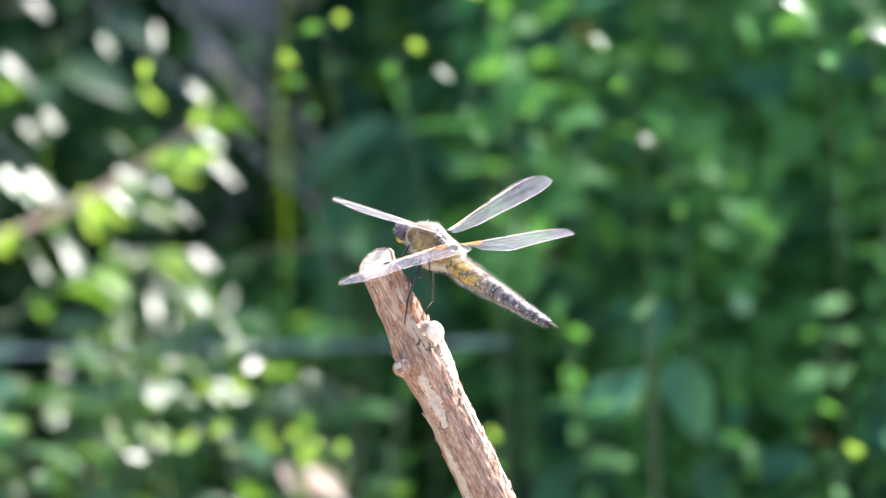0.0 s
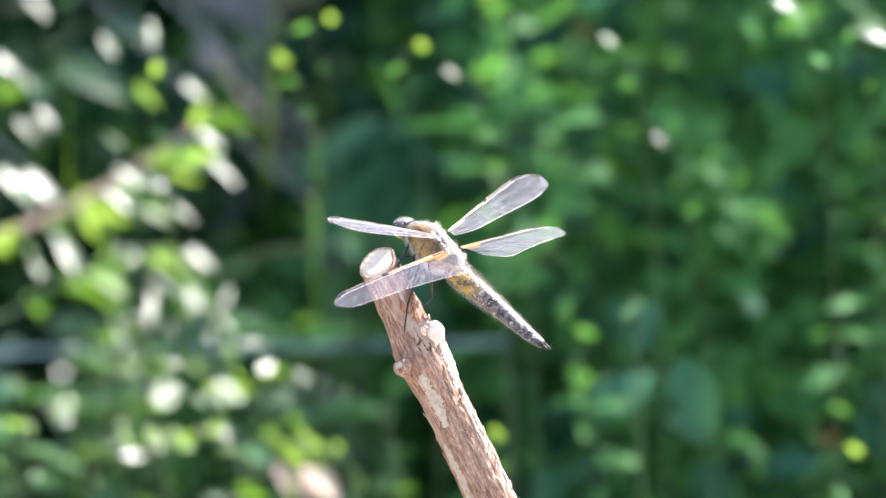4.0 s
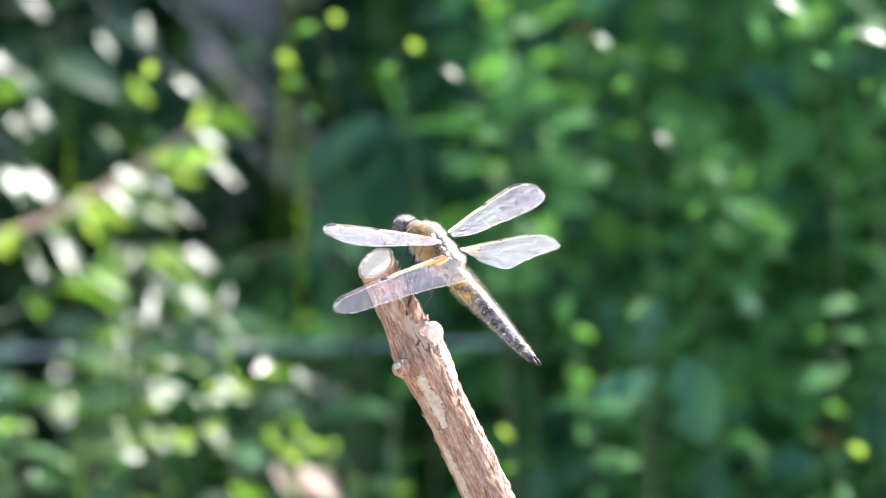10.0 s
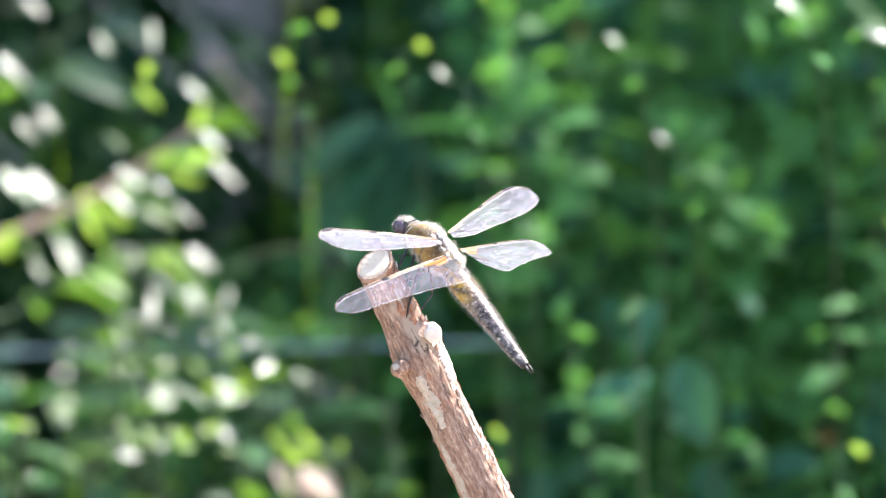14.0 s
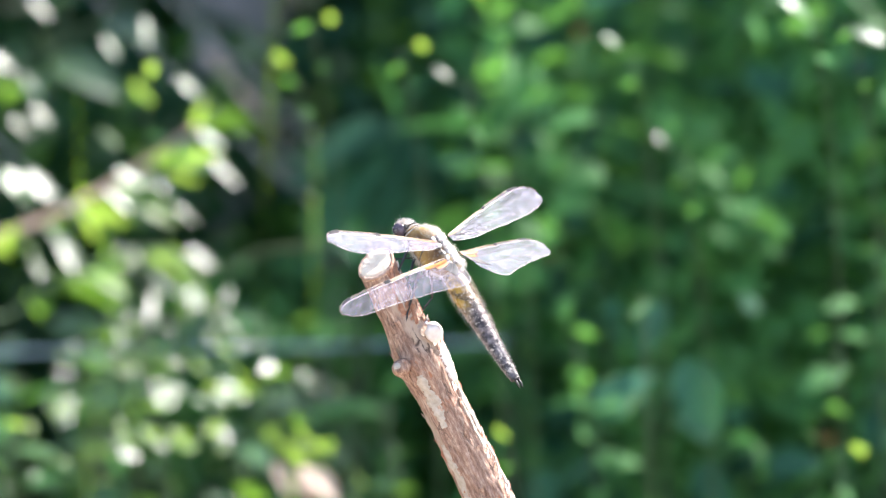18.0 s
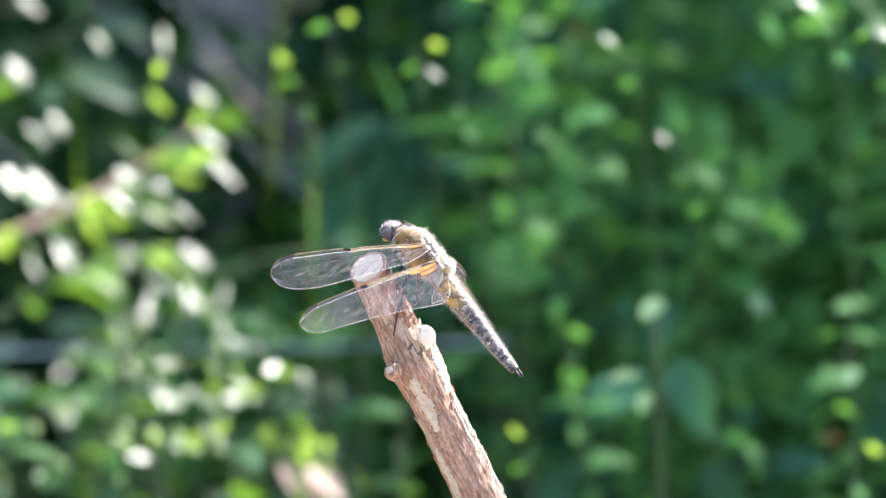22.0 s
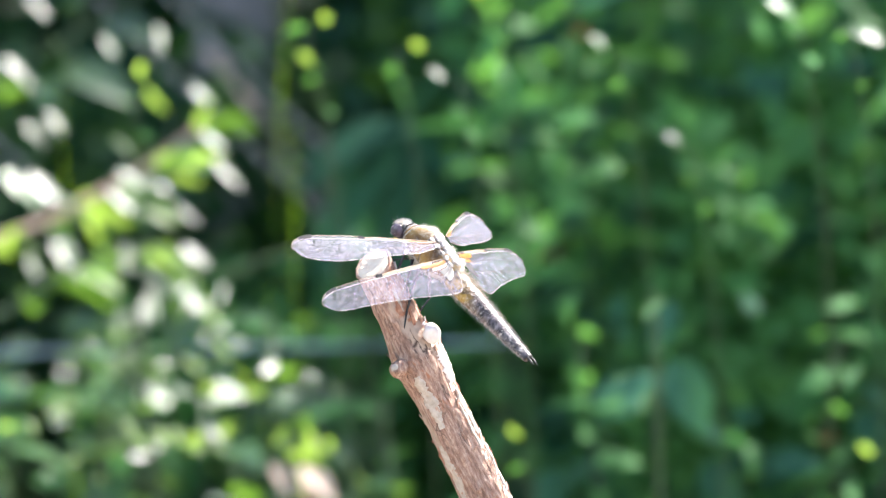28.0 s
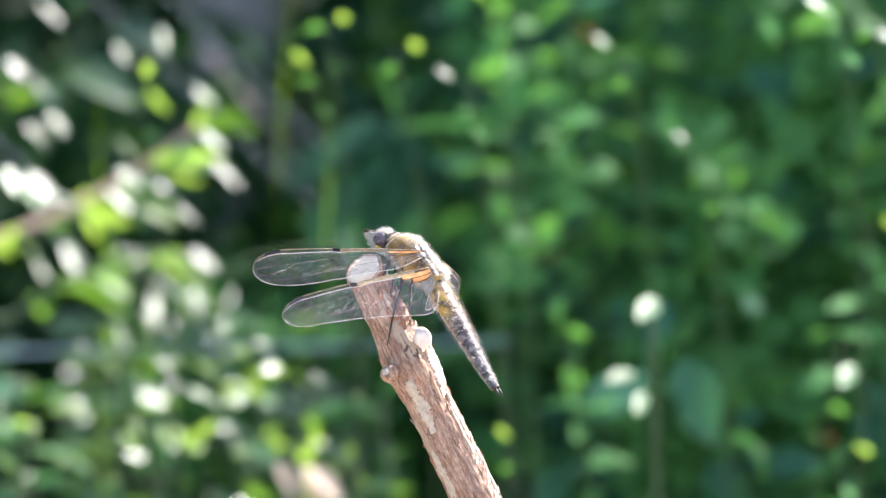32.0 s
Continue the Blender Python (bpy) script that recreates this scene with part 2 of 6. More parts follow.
def abdomen_material():
    m, nt, p = nodes_of("abdomen_skin")
    co = nt.nodes.new("ShaderNodeTexCoord")
    sep = nt.nodes.new("ShaderNodeSeparateXYZ")
    nt.links.new(co.outputs["Object"], sep.inputs[0])
    along = nt.nodes.new("ShaderNodeMapRange")
    along.inputs["From Min"].default_value, along.inputs["From Max"].default_value = 0.0, -0.030
    nt.links.new(sep.outputs["X"], along.inputs["Value"])
    main = ramp(nt, along.outputs[0], [(0.0, (0.30, 0.21, 0.11)), (0.2, (0.20, 0.125, 0.055)), (0.36, (0.16, 0.12, 0.115)),
                                       (0.7, (0.135, 0.112, 0.118)), (1.0, (0.06, 0.052, 0.052))])
    n = noise_tex(nt, 700, 6, 0.7)
    blot = ramp(nt, n.outputs["Fac"], [(0.44, (0.16, 0.14, 0.14)), (0.56, (1, 1, 1))])
    c = mixed(nt, 1.0, main, blot, 'MULTIPLY')
    n2 = noise_tex(nt, 1300, 4, 0.6)
    dust = ramp(nt, n2.outputs["Fac"], [(0.56, (0, 0, 0)), (0.66, (1, 1, 1))])
    c = mixed(nt, dust, c, (0.56, 0.48, 0.41))
    out = nt.nodes.new("ShaderNodeMath")
    out.operation = 'ABSOLUTE'
    nt.links.new(sep.outputs["Y"], out.inputs[0])
    flank = nt.nodes.new("ShaderNodeMapRange")
    flank.inputs["From Min"].default_value, flank.inputs["From Max"].default_value = 0.0017, 0.0024
    nt.links.new(out.outputs[0], flank.inputs["Value"])
    fade = ramp(nt, along.outputs[0], [(0.0, (0.8, 0.8, 0.8)), (0.25, (0.7, 0.7, 0.7)), (0.34, (0.1, 0.1, 0.1)), (0.6, (0.0, 0.0, 0.0))])
    n3 = noise_tex(nt, 420, 3, 0.6)
    patchy = ramp(nt, n3.outputs["Fac"], [(0.42, (0.1, 0.1, 0.1)), (0.54, (1, 1, 1))])
    gold = mixed(nt, 1.0, mixed(nt, 1.0, flank.outputs[0], fade, 'MULTIPLY'), patchy, 'MULTIPLY')
    c = mixed(nt, gold, c, (0.56, 0.33, 0.05))
    nt.links.new(c, p.inputs["Base Color"])
    p.inputs["Roughness"].default_value = 0.36
    bump(nt, p, n.outputs["Fac"], 0.5, 0.0003)
    return m


ABDOMEN = abdomen_material()


def wing_material():
    """Clear cellophane: a film whose gloss grows as it is seen aslant, rippled cell by cell, and a fine net of pale walls."""
    m, nt, p = nodes_of("wing_membrane")

    def maths(op, a, b, c=0.0):
        n = nt.nodes.new("ShaderNodeMath")
        n.operation = op
        for sock, val in zip(n.inputs, (a, b, c)):
            if hasattr(val, "is_linked"):
                nt.links.new(val, sock)
            else:
                sock.default_value = val
        return n.outputs[0]
    co = nt.nodes.new("ShaderNodeTexCoord")
    mp = nt.nodes.new("ShaderNodeMapping")
    mp.inputs["Scale"].default_value = (0.75, 1.0, 0.0)
    nt.links.new(co.outputs["Object"], mp.inputs[0])
    vo = nt.nodes.new("ShaderNodeTexVoronoi")
    vo.feature = 'DISTANCE_TO_EDGE'
    vo.inputs["Scale"].default_value = 1500
    nt.links.new(mp.outputs[0], vo.inputs["Vector"])
    net = nt.nodes.new("ShaderNodeMapRange")
    net.inputs["From Min"].default_value, net.inputs["From Max"].default_value = 0.03, 0.11
    net.inputs["To Min"].default_value, net.inputs["To Max"].default_value = 0.06, 0.0
    nt.links.new(vo.outputs["Distance"], net.inputs["Value"])
    # pleats that fan out to the hind margin
    turned = nt.nodes.new("ShaderNodeMapping")
    turned.inputs["Rotation"].default_value = (0, 0, radians(24))
    turned.inputs["Scale"].default_value = (1.0, 0.25, 0.0)
    nt.links.new(co.outputs["Object"], turned.inputs[0])
    ripple = nt.nodes.new("ShaderNodeTexNoise")
    ripple.inputs["Scale"].default_value, ripple.inputs["Detail"].default_value, ripple.inputs["Roughness"].default_value = 1300, 2, 0.55
    nt.links.new(turned.outputs[0], ripple.inputs["Vector"])
    cells = nt.nodes.new("ShaderNodeTexVoronoi")
    cells.inputs["Scale"].default_value = 2100
    nt.links.new(mp.outputs[0], cells.inputs["Vector"])
    grey = nt.nodes.new("ShaderNodeSeparateColor")
    nt.links.new(cells.outputs["Color"], grey.inputs[0])
    broad = noise_tex(nt, 160, 2)
    # gloss by the angle of view, as on any thin clear film
    lw = nt.nodes.new("ShaderNodeLayerWeight")
    lw.inputs["Blend"].default_value = 0.5
    aslant = maths('POWER', lw.outputs["Facing"], 1.5)
    film_gloss = maths('MULTIPLY_ADD', aslant, 0.105, 0.002)
    spark = maths('MULTIPLY', maths('GREATER_THAN', grey.outputs[1], 0.93), 0.9)
    uneven = maths('MULTIPLY_ADD', maths('POWER', grey.outputs[0], 1.5), 0.6, maths('MULTIPLY_ADD', ripple.outputs["Fac"], 1.0, -0.15))
    uneven = maths('MULTIPLY', maths('MAXIMUM', maths('ADD', uneven, spark), 0.12), maths('MULTIPLY_ADD', broad.outputs["Fac"], 1.2, 0.4))
    # pleats across the span and glossy cell walls
    pleat = nt.nodes.new("ShaderNodeTexWave")
    pleat.inputs["Scale"].default_value, pleat.inputs["Distortion"].default_value = 330, 5.0
    pleat.inputs["Detail Scale"].default_value = 0.6
    nt.links.new(turned.outputs[0], pleat.inputs["Vector"])
    uneven = maths('MULTIPLY', uneven, maths('MULTIPLY_ADD', pleat.outputs["Fac"], 0.7, 0.75))
    walls = nt.nodes.new("ShaderNodeMapRange")
    walls.inputs["From Min"].default_value, walls.inputs["From Max"].default_value = 0.03, 0.13
    walls.inputs["To Min"].default_value, walls.inputs["To Max"].default_value = 0.13, 0.0
    nt.links.new(vo.outputs["Distance"], walls.inputs["Value"])
    gain = maths('MULTIPLY_ADD', walls.outputs[0], aslant, maths('MULTIPLY', film_gloss, uneven))
    gain = maths('MINIMUM', maths('MAXIMUM', gain, 0.004), 0.5)
    clear = nt.nodes.new("ShaderNodeBsdfTransparent")
    clear.inputs["Color"].default_value = (0.96, 0.96, 0.97, 1)
    gloss = nt.nodes.new("ShaderNodeBsdfGlossy")
    gloss.inputs["Color"].default_value = (0.82, 0.79, 1.0, 1)
    gloss.inputs["Roughness"].default_value = 0.62
    b = nt.nodes.new("ShaderNodeBump")
    b.inputs["Strength"].default_value, b.inputs["Distance"].default_value = 0.12, 0.0003
    nt.links.new(maths('MULTIPLY_ADD', grey.outputs[0], 0.15, ripple.outputs["Fac"]), b.inputs["Height"])
    nt.links.new(b.outputs[0], gloss.inputs["Normal"])
    s = nt.nodes.new("ShaderNodeMixShader")
    nt.links.new(gain, s.inputs[0])
    nt.links.new(clear.outputs[0], s.inputs[1])
    nt.links.new(gloss.outputs[0], s.inputs[2])
    dull = nt.nodes.new("ShaderNodeBsdfTranslucent")
    dull.inputs["Color"].default_value = (0.75, 0.73, 0.85, 1)
    d = nt.nodes.new("ShaderNodeMixShader")
    d.inputs[0].default_value = 0.035
    nt.links.new(s.outputs[0], d.inputs[1])
    nt.links.new(dull.outputs[0], d.inputs[2])
    p.inputs["Base Color"].default_value = (0.50, 0.47, 0.50, 1)
    p.inputs["Roughness"].default_value = 0.35
    f = nt.nodes.new("ShaderNodeMixShader")
    nt.links.new(net.outputs[0], f.inputs[0])
    nt.links.new(d.outputs[0], f.inputs[1])
    nt.links.new(p.outputs[0], f.inputs[2])
    nt.links.new(f.outputs[0], nt.nodes["Material Output"].inputs["Surface"])
    return m


WING = wing_material()

# ---- ground ----
bm = bmesh.new()
near, far = 24, 60.0
xs = [-far, -12, -6] + [-3 + 6 * i / near for i in range(near + 1)] + [6, 12, far]
grid = [[bm.verts.new((x, y + 1.0, 0.02 * noise.noise((x * 1.7, y * 1.7, 0)) if abs(x) < 4 and abs(y) < 4 else 0.0)) for x in xs] for y in xs]
for r0, r1 in zip(grid, grid[1:]):
    for i in range(len(xs) - 1):
        bm.faces.new((r0[i], r0[i + 1], r1[i + 1], r1[i]))
ground = new("ground", mesh_of("ground", bm, SOIL))
tagged(ground, "mossy soil under the plants, unseen pale earth added to bounce light", "ground", kind="structure")

# ---- perch: a cut branch stuck in the ground ----
S = 0.904 * math.tan(radians(6.0)) / 784.0  # metres to one unit of the view at the perch
TOP = at(667, 470, 0.906)
AXIS = (view.to_3x3() @ Vector((0.430, -0.9, -0.19))).normalized()
BASE = TOP + AXIS * ((TOP.z + 0.06) / -AXIS.z)
perch = new("perch_stick")
perch_home = Matrix.Translation(BASE) @ (-AXIS).to_track_quat("Z", "Y").to_matrix().to_4x4()
perch.matrix_world = perch_home
tagged(perch, "leaning sunlit cut branch with peeling reddish brown bark", "stick")
PL = (TOP - BASE).length
to_perch = perch_home.inverted()
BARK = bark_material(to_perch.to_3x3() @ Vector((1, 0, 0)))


def perch_radius(z):
    """Radius of the branch at height z along it."""
    d = PL - z
    return 0.0041 + 0.0012 * min(1.0, d / 0.06) + 0.0013 * math.exp(-((d - 0.0225) / 0.006) ** 2) + 0.004 * max(0.0, d - 0.06)


def roughness(c, s, z):
    """How far the bark stands in or out at one place."""
    r = 1 + 0.05 * noise.noise((c * 1.5, s * 1.5, z * 60)) + 0.045 * noise.noise((c * 4, s * 4, z * 260)) + 0.035 * noise.noise((c * 9, s * 9, z * 420))
    ridge = 0.7 * noise.noise((c * 16, s * 16, z * 250))
    return r + 0.05 * max(0.0, ridge) - 0.05 * max(0.0, -ridge - 0.15) + 0.02 * noise.noise((c * 30, s * 30, z * 1500))


def build_perch():
    bm = bmesh.new()
    sides = 84
    heights = [PL * (i / 40) ** 1.0 for i in range(33)]
    z = heights[-1]
    heights += [z + (PL - z) * i / 300 for i in range(1, 301)]
    view_side = (to_perch.to_3x3() @ (Vector(EYE) - TOP)).normalized()
    cut = (to_perch.to_3x3() @ (view.to_3x3() @ Vector((-0.44, 0.58, 0.68)))).normalized()
    rings = []
    for z in heights:
        ring = []
        for k in range(sides):
            a = 2 * math.pi * k / sides
            r = perch_radius(z)
            c, s = math.cos(a), math.sin(a)
            r *= roughness(c, s, z)
            x, y = r * c, r * s
            zz = z
            d = PL - z
            if d < 0.004:
                lift = -(cut.x * x + cut.y * y) / cut.z * 0.75
                zz = z + lift * (1 - d / 0.004)
            ring.append(bm.verts.new((x, y, zz)))
        rings.append(ring)
    for a, b in zip(rings, rings[1:]):
        for k in range(sides):
            bm.faces.new((a[k], a[(k + 1) % sides], b[(k + 1) % sides], b[k]))
    bm.faces.new(rings[0][::-1])
    top = [v.co.copy() for v in rings[-1]]
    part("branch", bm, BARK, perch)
    # the pale cut face, a little dished
    bm = bmesh.new()
    mid = sum(top, Vector()) / len(top)
    prev = [bm.verts.new(p + (p - mid) * 0.01 + Vector((0, 0, -0.0002))) for p in top]
    for f, h in ((0.93, 0.0005), (0.7, 0.0006), (0.4, 0.0004)):
        cur = [bm.verts.new(mid + (p - mid) * f + Vector((0, 0, h + 0.0001 * noise.noise(p * 900)))) for p in top]
        for k in range(len(top)):
            bm.faces.new((prev[k], prev[(k + 1) % len(top)], cur[(k + 1) % len(top)], cur[k]))
        prev = cur
    bm.faces.new(prev)
    part("cut_face", bm, CUT, perch, "pale sawn cut face")
    bm = bmesh.new()
    edge = [mid + (p - mid) * 0.97 + Vector((0, 0, 0.0002)) for p in top]
    tube(bm, edge + edge[:2], [0.00042 * (1 + 0.4 * noise.noise((k * 0.4, 3, 0))) for k in range(len(edge) + 2)], 6)
    part("bark_rim", bm, RIM, perch, "rim of brown bark round the cut")
    # knob and bud at the node
    for name, px, py, size, mat, label in (("knob", 713, 649, 0.0021, BARK, "stub of a side twig"),
                                           ("bud", 769, 589, 0.0020, BARE, "pale woody bud")):
        p = to_perch @ at(px, py, 0.9045)
        out = Vector((p.x, p.y, 0.0))
        bm = bmesh.new()
        turn = out.to_track_quat("Z", "Y").to_matrix().to_4x4()
        ball(bm, p, (size, size * (0.9 if name == "knob" else 1.2), size * (1.2 if name == "knob" else 0.95)), turn, 20, 14)
        for v in bm.verts:
            v.co += (v.co - p) * (0.42 * noise.noise(v.co * 420) + 0.12 * noise.noise(v.co * 1300))
        made = part(name, bm, mat, perch, label)
        if name == "knob":
            bm = bmesh.new()
            end = p + (to_perch.to_3x3() @ view.to_3x3() @ Vector((-0.55, -0.1, 0.8))) * 0.0019
            ball(bm, end, (0.0011, 0.0011, 0.0006), (to_perch.to_3x3() @ view.to_3x3() @ Vector((-0.55, -0.1, 0.8))).to_track_quat("Z", "Y").to_matrix().to_4x4(), 14, 8)
            part("stub_end", bm, PALE_BARK, made, "pale grey broken end")
    # bare strips where the bark has come off
    right = (to_perch.to_3x3() @ Vector((1, 0, 0)))
    front = (to_perch.to_3x3() @ Vector((0, -1, 0)))
    a_right, a_front = math.atan2(right.y, right.x), math.atan2(front.y, front.x)
    turn_way = 1 if math.sin(a_front - a_right) > 0 else -1
    for mid, half, z0, z1 in ((0.32, 0.42, 0.015, 0.030), (0.36, 0.2, 0.031, 0.043), (0.25, 0.16, 0.045, 0.056), (0.35, 0.2, 0.058, 0.072), (0.2, 0.18, 0.074, 0.09), (0.62, 0.08, 0.033, 0.046), (1.85, 0.36, 0.0245, 0.038), (2.4, 0.3, 0.041, 0.058), (1.1, 0.12, 0.004, 0.011)):
        bm = bmesh.new()
        rws = []
        for i in range(41):
            f = i / 40
            z = PL - z0 - (z1 - z0) * f
            w = half * (math.sin(math.pi * (0.06 + 0.88 * f)) ** 0.5) * (1 + 0.6 * noise.noise((z * 400, mid, 0)) + 0.5 * noise.noise((z * 1900, mid, 7)))
            m = mid + 0.25 * half * noise.noise((z * 300, mid, 5))
            rws.append([])
            for k in range(9):
                a = a_right + turn_way * (m + w * (k / 4 - 1))
                r = perch_radius(z)
                c, s = math.cos(a), math.sin(a)
                r *= roughness(c, s, z)
                r += (0.00022 if mid < 1 else 0.0001) if 0 < k < 8 and 0 < i < 40 else -0.0003
                rws[-1].append(bm.verts.new((r * c, r * s, z)))
        for a, b in zip(rws, rws[1:]):
            for k in range(8):
                bm.faces.new((a[k], a[k + 1], b[k + 1], b[k]))
        part("bare_strip", bm, BARE if z0 < 0.02 and mid < 1 else PALE_BARK, perch, "pale strip where the bark has peeled")
    # lifting flakes of bark, most along the sunlit edge
    rng = random.Random(5)
    for name, count, material, low, high in (("bark_flake_litter", 130, BARK, 0.0, 6.28), ("rusty_flake_litter", 80, RUST, -0.35, 0.6), ("rusty_flake_litter", 28, RUST, 0.5, 1.3), ("pale_flake_litter", 70, BARE, -0.3, 0.7)):
        bm = bmesh.new()
        for i in range(count):
            z = PL - 0.002 - rng.random() ** 0.8 * 0.085
            if high == 1.3:
                z = PL - 0.002 - rng.random() * 0.013
            a = a_right + turn_way * rng.uniform(low, high)
            r = perch_radius(z)
            c, s = math.cos(a), math.sin(a)
            w, l = rng.uniform(0.0002, 0.0007), rng.uniform(0.0006, 0.0026)
            lift = rng.uniform(0.0001, 0.0006)
            t = Vector((-s, c, 0))
            o = Vector((c * r, s * r, z))
            n = Vector((c, s, 0))
            q = [o - t * w, o + t * w * rng.uniform(0.6, 1.2), o + t * w * 0.7 + Vector((0, 0, l)) + n * lift, o - t * w * 0.8 + Vector((0, 0, l * rng.uniform(0.6, 1))) + n * lift]
            vs = [bm.verts.new(v) for v in q] + [bm.verts.new(v - n * 0.00015) for v in q]
            for j in ((0, 1, 2, 3), (7, 6, 5, 4), (0, 4, 5, 1), (1, 5, 6, 2), (2, 6, 7, 3), (3, 7, 4, 0)):
                bm.faces.new([vs[m] for m in j])
        tagged(part(name, bm, material, perch, "curling flakes of bark", smooth=False), kind="stuff")


build_perch()

# ---- dragonfly ----
MM = 0.001
dragonfly = new("dragonfly")
tagged(dragonfly, "brown hairy dragonfly with clear wings perched on a stick", "dragonfly")


def shaped(rings, sides=24, bm=None):
    """A closed skin over rings (x, centre z, half width, half height)."""
    bm = bm or bmesh.new()
    made = []
    for x, cz, w, h in rings:
        made.append([bm.verts.new((x * MM, w * MM * math.cos(a), (cz + h * math.sin(a)) * MM)) for a in (2 * math.pi * k / sides for k in range(sides))])
    for a, b in zip(made, made[1:]):
        for k in range(sides):
            bm.faces.new((a[k], a[(k + 1) % sides], b[(k + 1) % sides], b[k]))
    bm.faces.new(made[0][::-1])
    bm.faces.new(made[-1])
    bmesh.ops.recalc_face_normals(bm, faces=bm.faces)
    return bm


def build_body():
    rng = random.Random(11)
    # thorax: deep and slanting, its back carries the wings
    bm = shaped([(-6.0, -2.2, 0.8, 0.8), (-5.2, -2.2, 2.0, 1.9), (-4.0, -2.6, 2.7, 2.7), (-2.0, -3.4, 3.1, 3.4), (0.5, -4.0, 3.3, 3.8),
                 (3.0, -4.2, 3.2, 3.7), (5.0, -4.3, 3.1, 3.4), (6.8, -4.6, 2.7, 2.8), (8.2, -5.1, 2.0, 2.0), (9.2, -5.5, 1.0, 1.0)])
    for v in bm.verts:
        v.co += v.co.normalized() * 0.00018 * noise.noise(v.co * 900)
    thorax = part("thorax", bm, THORAX, dragonfly, "golden brown hairy thorax")
    # plates between the wings
    for x, w, h in ((2.6, 1.5, 0.8), (0.9, 1.2, 0.9), (-0.8, 1.35, 0.85), (-2.5, 1.2, 0.9), (-3.9, 1.5, 0.8)):
        for s in (0, -1, 1):
            bm = bmesh.new()
            if s:
                ball(bm, (x * MM, s * (w + 0.4) * MM, -0.85 * MM), (0.95 * MM, 0.75 * MM, 0.5 * MM), None, 12, 8)
            else:
                ball(bm, (x * MM, 0, -0.35 * MM), (1.15 * MM, w * MM, h * 0.75 * MM), None, 16, 10)
            for v in bm.verts:
                v.co += v.co.normalized() * 0.0005 * noise.noise(v.co * 1300)
            part("back_plate", bm, DORSUM, thorax, "pale grey ridged plate")
    # dark collar rings behind the head
    for x, r in ((8.0, 2.25), (8.8, 1.85), (9.5, 1.4)):
        bm = bmesh.new()
        pts = [(x * MM, r * math.cos(a) * MM, (-5.1 + r * math.sin(a)) * MM) for a in (2 * math.pi * k / 16 for k in range(17))]
        tube(bm, pts, 0.15 * MM, 6)
        part("collar_ring", bm, BLACK if x > 9 else DORSUM, thorax)
    # dark stripes down the sides
    for s in (-1, 1):
        for x in (5.6, 2.4, -1.0):
            bm = bmesh.new()
            pts = []
            for k in range(7):
                f = k / 6
                ang = radians(15 - 75 * f)
                h, w = 3.7, 3.28 - 0.06 * abs(x) ** 1.3
                pts.append(((x - 1.2 * f) * MM, s * w * math.cos(ang) * MM, (-4.1 + h * math.sin(ang)) * MM))
            tube(bm, pts, [0.1 * MM] + [0.22 * MM] * 5 + [0.1 * MM], 6)
            part("side_stripe", bm, BLACK, thorax, "dark seam")
    # fur
    bm = bmesh.new()
    for i in range(8000):
        x = rng.uniform(-6, 8)
        a = rng.uniform(-0.6 * math.pi, 1.6 * math.pi)
        prof = [(-6.0, -2.2, 0.8, 0.8), (-4.0, -2.6, 2.7, 2.7), (0.5, -4.0, 3.3, 3.8), (5.0, -4.3, 3.1, 3.4), (8.6, -5.2, 1.8, 1.8)]
        for p0, p1 in zip(prof, prof[1:]):
            if p0[0] <= x <= p1[0]:
                f = (x - p0[0]) / (p1[0] - p0[0])
                cz, w, h = (p0[k] + (p1[k] - p0[k]) * f for k in (1, 2, 3))
        n = Vector((rng.uniform(-0.5, 0.3), math.cos(a), math.sin(a))).normalized()
        if abs(math.sin(a)) < 0.65 and rng.random() < 0.9:
            continue
        o = Vector((x, w * math.cos(a) * 0.97, cz + h * math.sin(a) * 0.97)) * MM
        l = rng.uniform(0.7, 2.0) * (0.45 if -4.2 < x < 3.4 and math.sin(a) > 0.75 else 0.9) * MM
        bend = Vector((rng.uniform(-0.4, 0.2), rng.uniform(-0.2, 0.2), rng.uniform(-0.2, 0.2))) * l
        side = n.orthogonal().normalized() * 0.034 * MM
        side2 = n.cross(side)
        tip = bm.verts.new(o + n * l + bend)
        root = [bm.verts.new(o + side), bm.verts.new(o - side * 0.5 + side2 * 0.9), bm.verts.new(o - side * 0.5 - side2 * 0.9)]
        for k in range(3):
            bm.faces.new((root[k], root[(k + 1) % 3], tip))
    tagged(part("fur", bm, FUZZ, thorax, "long pale hairs"), kind="stuff")
    # head
    head = new("head")
    head.parent = dragonfly
    head.matrix_basis = Matrix.Translation((9.9 * MM, 0, -6.7 * MM)) @ Euler((0, radians(38), 0)).to_matrix().to_4x4() @ Matrix.Scale(0.9, 4)
    bm = bmesh.new()
    ball(bm, (0, 0, 0), (2.0 * MM, 2.7 * MM, 2.1 * MM), None, 20, 14)
    ball(bm, (-1.6 * MM, 0, -0.3 * MM), (1.0 * MM, 1.3 * MM, 1.2 * MM), None, 14, 10)
    part("skull", bm, BLACK, head)
